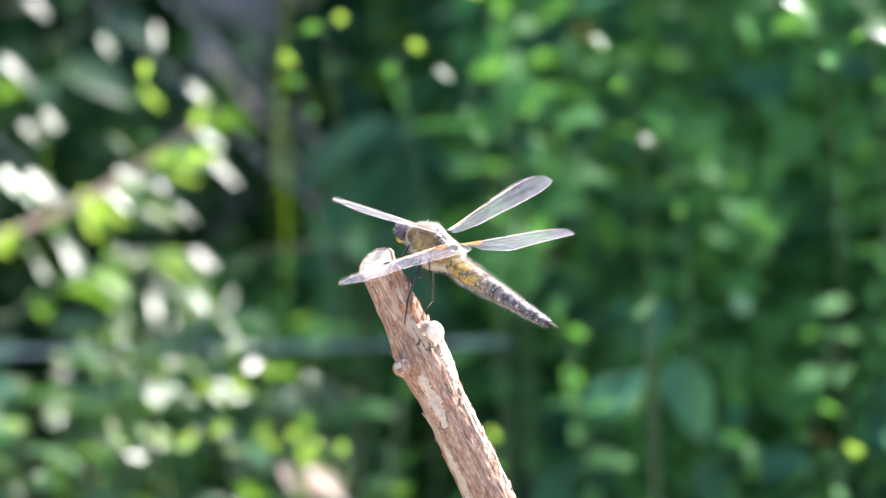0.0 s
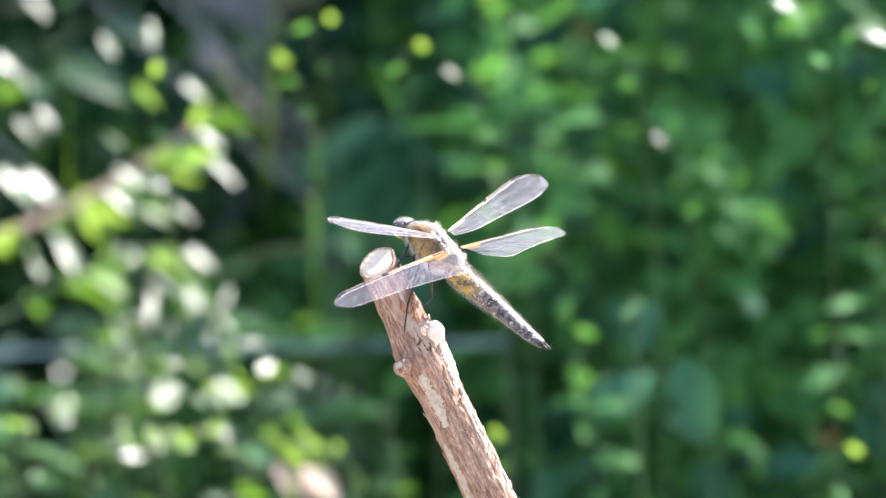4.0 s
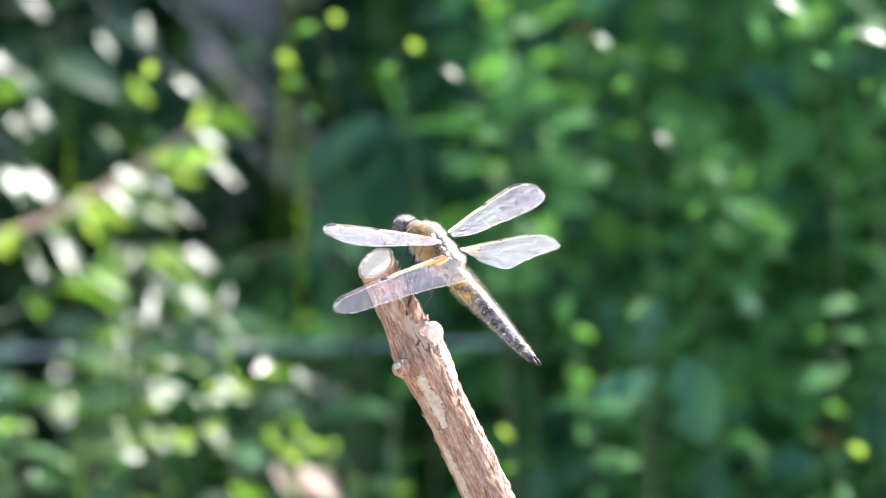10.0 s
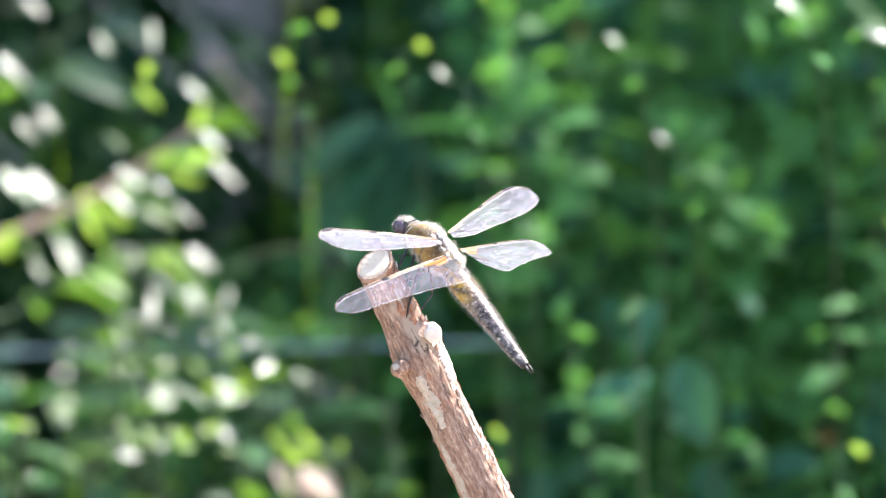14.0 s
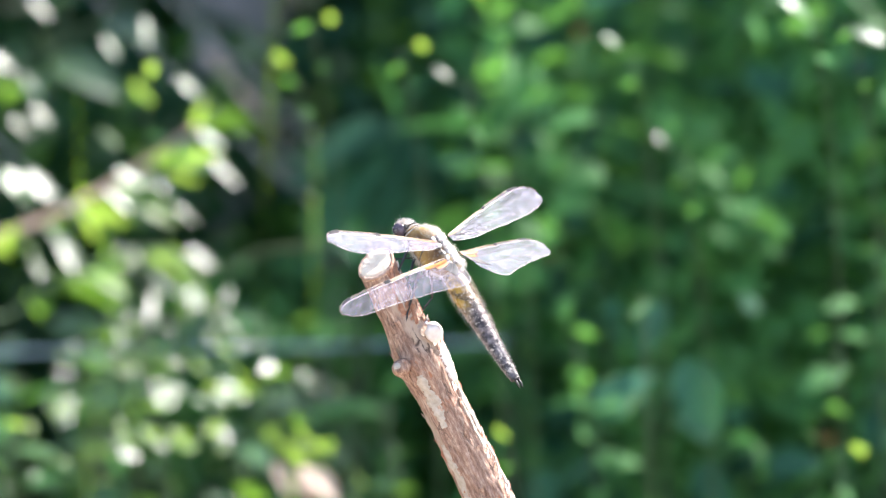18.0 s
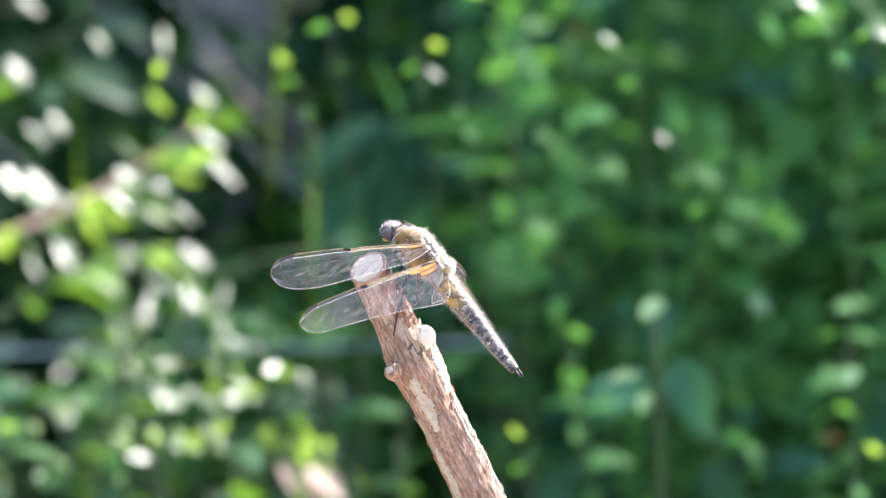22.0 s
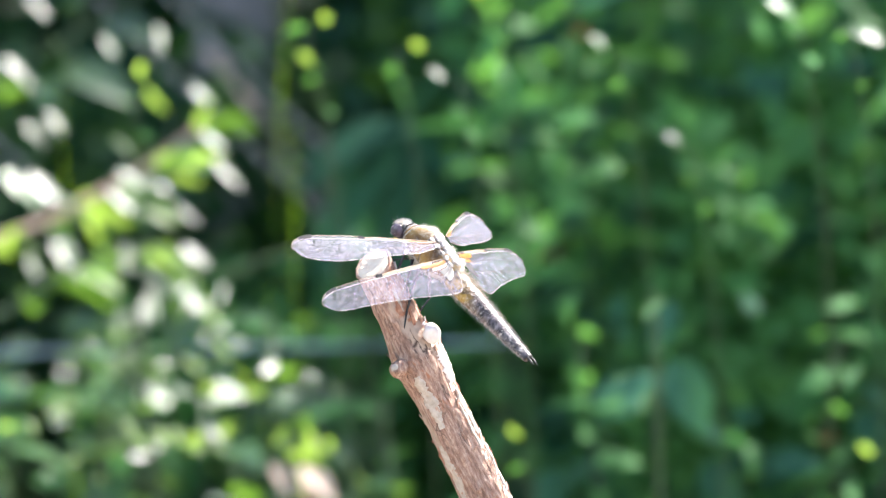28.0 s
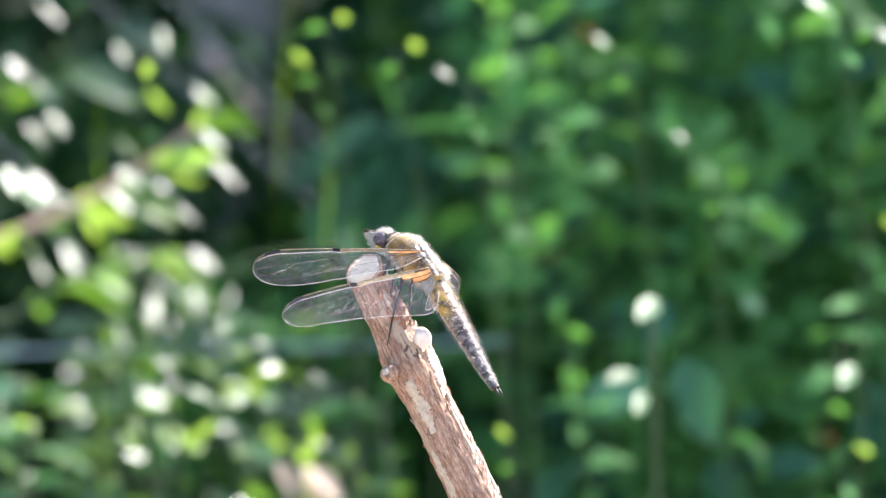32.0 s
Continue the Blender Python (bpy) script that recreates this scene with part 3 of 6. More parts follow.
    for s in (1, -1):
        bm = bmesh.new()
        ball(bm, (0.25 * MM, s * 1.75 * MM, 0.2 * MM), (1.9 * MM, 1.55 * MM, 1.85 * MM), Euler((s * -0.35, 0, 0)).to_matrix().to_4x4(), 24, 16)
        part("eye", bm, EYE_MAT, head, "glossy dark brown compound eye")
        bm = bmesh.new()
        tube(bm, [(1.7 * MM, s * 0.6 * MM, 1.5 * MM), (2.4 * MM, s * 0.9 * MM, 2.2 * MM), (3.2 * MM, s * 1.3 * MM, 2.9 * MM)], [0.11 * MM, 0.07 * MM, 0.03 * MM], 6)
        part("antenna", bm, BLACK, head)
    bm = bmesh.new()
    ball(bm, (1.55 * MM, 0, -0.7 * MM), (1.0 * MM, 1.5 * MM, 1.3 * MM), None, 16, 12)
    ball(bm, (1.2 * MM, 0, -1.75 * MM), (0.9 * MM, 1.4 * MM, 0.7 * MM), None, 14, 10)
    part("face", bm, FACE, head, "yellow face and lip")
    bm = bmesh.new()
    ball(bm, (1.2 * MM, 0, 1.5 * MM), (0.8 * MM, 0.95 * MM, 0.7 * MM), None, 14, 10)
    for v in bm.verts:
        v.co += v.co.normalized() * 0.0003 * noise.noise(v.co * 1500)
    part("brow", bm, DOWN, head, "white downy brow")
    bm = bmesh.new()
    ball(bm, (-0.6 * MM, 0, 1.7 * MM), (0.8 * MM, 1.5 * MM, 0.75 * MM), None, 14, 10)
    for v in bm.verts:
        v.co += v.co.normalized() * 0.0002 * noise.noise(v.co * 1500)
    part("nape", bm, DOWN, head, "pale downy back of the head")
    for s in (1, -1):
        bm = bmesh.new()
        ball(bm, (-1.15 * MM, s * 1.5 * MM, 1.05 * MM), (0.75 * MM, 0.8 * MM, 0.95 * MM), None, 12, 8)
        part("temple", bm, BLACK, head, "black patch behind the eye")
    bm = bmesh.new()
    for i in range(1000):
        n = Vector((rng.uniform(-1, 0.8), rng.uniform(-1, 1), rng.uniform(-0.1, 1.3))).normalized()
        o = Vector((n.x * 2.0, n.y * 2.9, n.z * 2.2)) * MM
        l = rng.uniform(0.4, 1.3) * MM
        sd = n.orthogonal().normalized() * 0.045 * MM
        bm.faces.new((bm.verts.new(o + sd), bm.verts.new(o - sd), bm.verts.new(o + n * l)))
    tagged(part("head_hair", bm, FUZZ, head), kind="stuff")
    # abdomen: segment by segment, turning as one
    abdomen = new("abdomen")
    abdomen.parent = dragonfly
    ends = [0, 1.6, 4.4, 8.0, 11.8, 15.4, 18.6, 21.4, 23.8, 25.8, 27.3]

    def girth(x):
        f = x / 27.3
        return 0.94 * (2.75 + 0.5 * math.sin(min(1, f * 4) * math.pi / 2)) * (1 - 0.70 * max(0, f - 0.12) ** 1.15)
    for i in range(10):
        x0, x1 = ends[i], ends[i + 1]
        rr = []
        for f, e in ((-0.06, 0.96), (0.0, 0.99), (0.3, 1.0), (0.7, 1.005), (0.92, 1.01), (1.0, 0.975)):
            x = x0 + (x1 - x0) * f
            g = girth(max(0, x)) * e
            rr.append((-x, -0.25 * g, g, g * 0.80))
        bm = shaped(rr, 22)
        for v in bm.verts:
            if v.co.z > 0:
                v.co.z += 0.16 * MM * max(0, 1 - abs(v.co.y) / (0.5 * MM))
        part("segment", bm, ABDOMEN, abdomen)
    for s in (-1, 1):
        bm = bmesh.new()
        tube(bm, [(-27.0 * MM, s * 0.45 * MM, 0), (-28.4 * MM, s * 0.62 * MM, 0.1 * MM), (-29.6 * MM, s * 0.5 * MM, 0)], [0.3 * MM, 0.28 * MM, 0.06 * MM], 8)
        part("cercus", bm, BLACK, abdomen)
    bm = bmesh.new()
    for i in range(3600):
        x = rng.random() ** 1.1 * 26
        a = rng.uniform(0, 2 * math.pi)
        g = girth(x)
        n = Vector((-0.8, math.cos(a), math.sin(a))).normalized()
        o = Vector((-x, g * math.cos(a), -0.25 * g + 0.8 * g * math.sin(a))) * MM
        l = rng.uniform(0.5, 1.5) * (1.3 - x / 32) * MM
        sd = n.orthogonal().normalized() * 0.018 * MM
        bm.faces.new((bm.verts.new(o + sd), bm.verts.new(o - sd), bm.verts.new(o + n * l)))
    tagged(part("abdomen_hair", bm, FUZZ, abdomen), kind="stuff")
    return abdomen


FORE = [(0, 1.7), (0.06, 3.0), (0.15, 4.5), (0.3, 5.5), (0.45, 6.5), (0.6, 7.6), (0.72, 8.1), (0.82, 8.1), (1.0, 7.3)]
HIND = [(0, 6.0), (0.03, 8.8), (0.08, 10.6), (0.14, 11.0), (0.25, 10.3), (0.4, 9.3), (0.55, 8.5), (0.68, 8.0), (0.8, 7.4), (1.0, 7.0)]


def chord(table, s):
    for (a, c0), (b, c1) in zip(table, table[1:]):
        if s <= b:
            return c0 + (c1 - c0) * (s - a) / (b - a)
    return table[-1][1]


def build_wing(name, hind, label):
    """A wing that points along +x with its leading edge towards +y; four long veins, crossing veins, a stigma and an amber root."""
    length, table = (35.0, HIND) if hind else (37.0, FORE)

    def edges(s):
        """Fore and hind edge, the tip rounded off to an ellipse."""
        q = min(s, 0.80)
        fore = 0.35 * math.sin(math.pi * min(1, q * 1.1)) - 0.25 * math.exp(-((q - 0.47) / 0.03) ** 2) - 0.5 * max(0, q - 0.6)
        back = fore - chord(table, q)
        if s > 0.80:
            u = (s - 0.80) / 0.20
            half, mid = (fore - back) / 2 * math.sqrt(max(0.0, 1 - u ** 2.3)), (fore + back) / 2 - 0.5 * u * u
            fore, back = mid + half, mid - half
        return fore, back

    def spot(s, f):
        fore, back = edges(s)
        y = fore + (back - fore) * f
        z = 0.16 * math.sin(f * 22) * (1 - f) * (1 - 0.6 * s) - 0.5 * f * f + 0.5 * s * s
        return Vector((s * length * MM, y * MM, z * MM))
    bm = bmesh.new()
    ns, nf = 44, 12
    ss = [1 - (1 - i / ns) ** 1.9 for i in range(ns + 1)]
    rows = [[bm.verts.new(spot(s, k / nf)) for k in range(nf + 1)] for s in ss]
    for a, b in zip(rows, rows[1:]):
        for k in range(nf):
            bm.faces.new((a[k], a[k + 1], b[k + 1], b[k]))
    wing = part(name, bm, WING, dragonfly, label)
    for nm, pts, r, mat in (("costa", [(s, 0.0) for s in ss], 0.10, COSTA),
                            ("radius_vein", [(s, 0.085 + 0.02 * s) for s in ss[:38]], 0.075, PALE_VEIN),
                            ("median_vein", [(s, 0.25 + 0.25 * s * s) for s in ss[:40]], 0.055, VEIN),
                            ("cubital_vein", [(s, 0.42 + 0.5 * s) for s in ss[:34]], 0.055, VEIN),
                            ("hind_margin", [(s, 1.0) for s in ss], 0.05, PALE_VEIN)):
        bm = bmesh.new()
        q = [spot(*p) for p in pts]
        tube(bm, q, [r * MM * (1 - 0.45 * i / len(q)) for i in range(len(q))], 6)
        part(nm, bm, mat, wing)
    # the finer net: ladders and branching rays
    bm = bmesh.new()
    rng = random.Random(3 + hind)
    for i in range(34):
        s = 0.05 + 0.9 * i / 34
        tube(bm, [spot(s, 0.0), spot(s + 0.006, 0.09)], 0.04 * MM, 4)
        tube(bm, [spot(s, 0.1), spot(s + 0.01, 0.25 + 0.2 * s * s)], 0.034 * MM, 4)
    for i in range(26):
        s0 = 0.05 + 0.8 * i / 26
        f0 = 0.28 + 0.4 * rng.random()
        s1 = min(0.985, s0 + 0.10 + 0.08 * rng.random())
        tube(bm, [spot(s0, f0), spot((s0 + s1) / 2, (f0 + 1) / 2 - 0.06), spot(s1, 1.0)], 0.034 * MM, 4)
    tagged(part("vein_net", bm, VEIN, wing), kind="stuff")

    def patch(nm, s0, s1, f0, f1, mat, lab, thick=0.1):
        bm = bmesh.new()
        n = 8
        for sg in (1, -1):
            rws = [[bm.verts.new(spot(s0 + (s1 - s0) * i / n, f0 + (f1 - f0) * k / 3) + Vector((0, 0, sg * thick * MM))) for k in range(4)] for i in range(n + 1)]
            for a, b in zip(rws, rws[1:]):
                for k in range(3):
                    bm.faces.new((a[k], a[k + 1], b[k + 1], b[k]))
        part(nm, bm, mat, wing, lab)
    patch("stigma", 0.835, 0.925, -0.01, 0.085, STIGMA, "black wing mark near the tip", 0.2)
    patch("nodus_spot", 0.48, 0.52, -0.01, 0.08, STIGMA, "small dark spot at the middle of the edge", 0.16)
    patch("fore_band", 0.10, 0.475, 0.005, 0.075 if hind else 0.11, CREAM, "cream band along the fore edge", 0.06)
    patch("amber_root", 0.0, 0.19, 0.06, 0.16, AMBER, "amber streak at the root")
    patch("amber_streak", 0.02, 0.13, 0.18, 0.26, AMBER, "amber streak at the root", 0.08)
    # ladder of dark rungs across the band
    bm = bmesh.new()
    for i in range(16):
        a = 0.11 + 0.36 * i / 16
        tube(bm, [spot(a, 0.0) + Vector((0, 0, 0.09 * MM)), spot(a + 0.004, 0.08 if hind else 0.11) + Vector((0, 0, 0.09 * MM))], 0.045 * MM, 4)
    tagged(part("rungs", bm, VEIN, wing), kind="stuff")
    if hind:
        patch("dark_root", 0.0, 0.09, 0.3, 0.62, BLACK, "dark triangle at the root", 0.06)
    return wing


def build_legs():
    """Six bent black legs that grip the branch."""
    home = BODY_ROWS[8][1].inverted()
    grips = [(722, 470, 3.0), (735, 512, 1.5), (716, 588, 1.0), (700, 455, -1.5), (728, 500, -3.0), (738, 575, -3.0)]
    for i, (px, py, toward) in enumerate(grips):
        s = 1 if i < 3 else -1
        hip = Vector(((6.0, 3.6, 1.4)[i % 3], s * 1.6, (-7.0, -7.2, -6.8)[i % 3])) * MM
        on_view = at(px, py, 0.904)
        # foot on the bark: the near side for the left legs
        p = to_perch @ on_view
        h = (to_perch.to_3x3() @ view.to_3x3() @ Vector((0, 0, 1)))
        r = perch_radius(p.z)
        flat = Vector((h.x, h.y, 0)).normalized()
        across = Vector((-flat.y, flat.x, 0))
        u = max(-0.95, min(0.95, p.dot(across) / r))
        p = Vector((0, 0, p.z)) + across * u * r + flat * r * math.sqrt(1 - u * u) * (1 if s > 0 else -1)
        foot = home @ (perch_home @ p)
        knee = hip * 0.45 + foot * 0.55 + Vector((-1.6, s * 2.6, -0.4)) * MM
        mid = knee * 0.35 + foot * 0.65 + Vector((-0.2, s * 0.3, 0)) * MM
        leg = part("leg", (lambda b: (tube(b, [hip, hip * 0.5 + knee * 0.5, knee], [0.36 * MM, 0.32 * MM, 0.23 * MM], 8), b)[1])(bmesh.new()), BLACK, dragonfly, "thin black leg")
        bm = bmesh.new()
        tube(bm, [knee, mid, foot], [0.21 * MM, 0.17 * MM, 0.13 * MM], 8)
        part("shin", bm, BLACK, leg)
        bm = bmesh.new()
        for k in range(10):
            o = knee.lerp(foot, 0.1 + 0.08 * k)
            d = Vector((math.sin(k * 2.1), math.cos(k * 2.1), -0.4)).normalized() * 0.7 * MM
            tube(bm, [o, o + d], [0.05 * MM, 0.015 * MM], 4)
        tagged(part("spines", bm, BLACK, leg), kind="stuff")


# motion begin
BODY_ROWS = [
    (0.0, pose(0.00118, -0.00023, 0.56454, 21.0, -29.2, 129.3)),
    (0.5, pose(0.00118, -0.00033, 0.56406, 18.7, -31.5, 130.5)),
    (1.0, pose(0.00094, -0.00010, 0.56513, 25.1, -24.5, 127.4)),
    (1.5, pose(0.00118, -0.00023, 0.56454, 21.0, -29.2, 129.3)),
    (2.0, pose(0.00106, -0.00028, 0.56430, 18.7, -31.5, 130.5)),
    (2.5, pose(0.00106, -0.00033, 0.56406, 16.4, -33.8, 131.7)),
    (3.0, pose(0.00106, -0.00045, 0.56347, 3.6, -43.6, 139.8)),
    (3.5, pose(0.00106, -0.00038, 0.56383, 11.3, -38.1, 134.7)),
    (5.5, pose(0.00106, -0.00043, 0.56359, 7.6, -40.9, 137.1)),
    (6.0, pose(0.00106, -0.00048, 0.56335, 3.6, -43.6, 139.8)),
    (7.0, pose(0.00106, -0.00048, 0.56335, 3.6, -43.6, 139.8)),
    (8.0, pose(0.00106, -0.00048, 0.56335, 3.6, -43.6, 139.8)),
    (9.0, pose(0.00106, -0.00048, 0.56335, 3.6, -43.6, 139.8)),
    (10.0, pose(0.00106, -0.00048, 0.56335, 3.6, -43.6, 139.8)),
    (11.0, pose(0.00106, -0.00048, 0.56335, 3.6, -43.6, 139.8)),
    (12.0, pose(0.00106, -0.00050, 0.56323, 3.6, -43.6, 139.8)),
    (13.0, pose(0.00106, -0.00050, 0.56323, 3.6, -43.6, 139.8)),
    (14.0, pose(0.00106, -0.00050, 0.56323, 3.6, -43.6, 139.8)),
    (14.5, pose(0.00106, -0.00050, 0.56323, 3.6, -43.6, 139.8)),
    (16.5, pose(0.00106, -0.00050, 0.56323, 3.6, -43.6, 139.8)),
    (17.0, pose(0.00106, -0.00050, 0.56323, 3.6, -43.6, 139.8)),
    (18.0, pose(0.00106, -0.00063, 0.56264, 3.6, -43.6, 139.8)),
    (19.0, pose(0.00106, -0.00063, 0.56264, 3.6, -43.6, 139.8)),
    (19.5, pose(0.00058, -0.00073, 0.56217, 3.9, -43.9, 141.5)),
    (20.0, pose(-0.00015, -0.00073, 0.56217, 4.3, -44.2, 143.2)),
    (20.5, pose(0.00009, -0.00053, 0.56311, 15.1, -35.5, 134.4)),
    (21.0, pose(-0.00075, -0.00065, 0.56252, 4.1, -44.1, 142.4)),
    (21.5, pose(-0.00088, -0.00068, 0.56240, 4.3, -44.2, 143.2)),
    (22.0, pose(-0.00124, -0.00073, 0.56217, 4.4, -44.4, 144.1)),
    (22.5, pose(-0.00112, -0.00065, 0.56252, 4.3, -44.2, 143.2)),
    (23.0, pose(-0.00100, -0.00068, 0.56240, 4.3, -44.2, 143.2)),
    (23.5, pose(-0.00100, -0.00073, 0.56217, 4.4, -44.4, 144.1)),
    (24.0, pose(-0.00160, -0.00086, 0.56157, 4.6, -44.6, 144.9)),
    (24.5, pose(-0.00172, -0.00091, 0.56134, 4.6, -44.6, 144.9)),
    (25.0, pose(-0.00124, -0.00080, 0.56181, 4.6, -44.6, 144.9)),
    (25.5, pose(-0.00075, -0.00073, 0.56217, 4.4, -44.4, 144.1)),
    (27.5, pose(0.00082, -0.00065, 0.56252, 3.9, -43.9, 141.5)),
    (28.0, pose(0.00082, -0.00065, 0.56252, 3.9, -43.9, 141.5)),
    (29.0, pose(0.00082, -0.00060, 0.56276, 3.9, -43.9, 141.5)),
    (30.0, pose(0.00082, -0.00060, 0.56276, 3.9, -43.9, 141.5)),
    (31.0, pose(0.00070, -0.00058, 0.56288, 3.9, -43.9, 141.5)),
    (31.5, pose(-0.00027, -0.00073, 0.56217, 4.4, -44.4, 144.1)),
    (32.0, pose(-0.00245, -0.00103, 0.56074, 4.9, -44.9, 146.7)),
]
LEFT_FOREWING_ROWS = [
    (0.0, pose(0.00190, 0.00220, -0.00030, -168.0, -1.8, 86.0)),
    (0.5, pose(0.00190, 0.00220, -0.00030, -159.1, 0.9, 86.4)),
    (1.0, pose(0.00190, 0.00220, -0.00030, 162.3, -4.9, 91.9)),
    (1.5, pose(0.00190, 0.00220, -0.00030, -160.3, 2.1, 89.7)),
    (2.0, pose(0.00190, 0.00220, -0.00030, -165.6, -2.8, 87.5)),
    (2.5, pose(0.00190, 0.00220, -0.00030, -160.5, -1.1, 85.4)),
    (3.0, pose(0.00190, 0.00220, -0.00030, -163.6, -6.4, 77.4)),
    (3.5, pose(0.00190, 0.00220, -0.00030, -158.8, -2.6, 81.7)),
    (5.5, pose(0.00190, 0.00220, -0.00030, -163.3, -4.8, 79.5)),
    (6.0, pose(0.00190, 0.00220, -0.00030, -165.2, -5.0, 76.5)),
    (7.0, pose(0.00190, 0.00220, -0.00030, -164.7, -5.2, 77.4)),
    (8.0, pose(0.00190, 0.00220, -0.00030, -165.3, -5.6, 76.9)),
    (9.0, pose(0.00190, 0.00220, -0.00030, -164.6, -4.8, 77.1)),
    (10.0, pose(0.00190, 0.00220, -0.00030, -164.2, -4.2, 77.1)),
    (11.0, pose(0.00190, 0.00220, -0.00030, -164.6, -3.7, 77.4)),
    (12.0, pose(0.00190, 0.00220, -0.00030, -166.2, -2.9, 77.0)),
    (13.0, pose(0.00190, 0.00220, -0.00030, -166.2, -2.9, 77.0)),
    (14.0, pose(0.00190, 0.00220, -0.00030, -165.4, -1.8, 77.1)),
    (14.5, pose(0.00190, 0.00220, -0.00030, -167.0, -3.6, 76.5)),
    (16.5, pose(0.00190, 0.00220, -0.00030, -166.8, -3.3, 76.5)),
    (17.0, pose(0.00190, 0.00220, -0.00030, -165.8, -2.7, 77.3)),
    (18.0, pose(0.00190, 0.00220, -0.00030, -167.1, -4.7, 79.1)),
    (19.0, pose(0.00190, 0.00220, -0.00030, -166.4, -3.7, 78.8)),
    (19.5, pose(0.00190, 0.00220, -0.00030, -169.6, 0.9, 73.4)),
    (20.0, pose(0.00190, 0.00220, -0.00030, 160.8, 17.8, 68.4)),
    (20.5, pose(0.00190, 0.00220, -0.00030, -153.2, 5.6, 79.1)),
    (21.0, pose(0.00190, 0.00220, -0.00030, -178.4, 10.0, 74.3)),
    (21.5, pose(0.00190, 0.00220, -0.00030, 165.4, 16.1, 68.2)),
    (22.0, pose(0.00190, 0.00220, -0.00030, 161.5, 22.2, 67.8)),
    (22.5, pose(0.00190, 0.00220, -0.00030, 167.6, 20.1, 59.0)),
    (23.0, pose(0.00190, 0.00220, -0.00030, 157.0, 18.9, 63.1)),
    (23.5, pose(0.00190, 0.00220, -0.00030, 159.2, 15.4, 63.4)),
    (24.0, pose(0.00190, 0.00220, -0.00030, 153.7, 27.8, 56.1)),
    (24.5, pose(0.00190, 0.00220, -0.00030, 171.6, 30.3, 53.3)),
    (25.0, pose(0.00190, 0.00220, -0.00030, 154.2, 26.0, 57.2)),
    (25.5, pose(0.00190, 0.00220, -0.00030, 159.0, 19.9, 61.5)),
    (27.5, pose(0.00190, 0.00220, -0.00030, -174.2, 10.9, 69.3)),
    (28.0, pose(0.00190, 0.00220, -0.00030, -174.8, 10.3, 68.8)),
    (29.0, pose(0.00190, 0.00220, -0.00030, -173.4, 8.1, 70.3)),
    (30.0, pose(0.00190, 0.00220, -0.00030, -172.5, 7.4, 70.7)),
    (31.0, pose(0.00190, 0.00220, -0.00030, -172.2, 7.1, 71.2)),
    (31.5, pose(0.00190, 0.00220, -0.00030, 160.7, 17.9, 64.5)),
    (32.0, pose(0.00190, 0.00220, -0.00030, 152.6, 29.0, 54.1)),
]
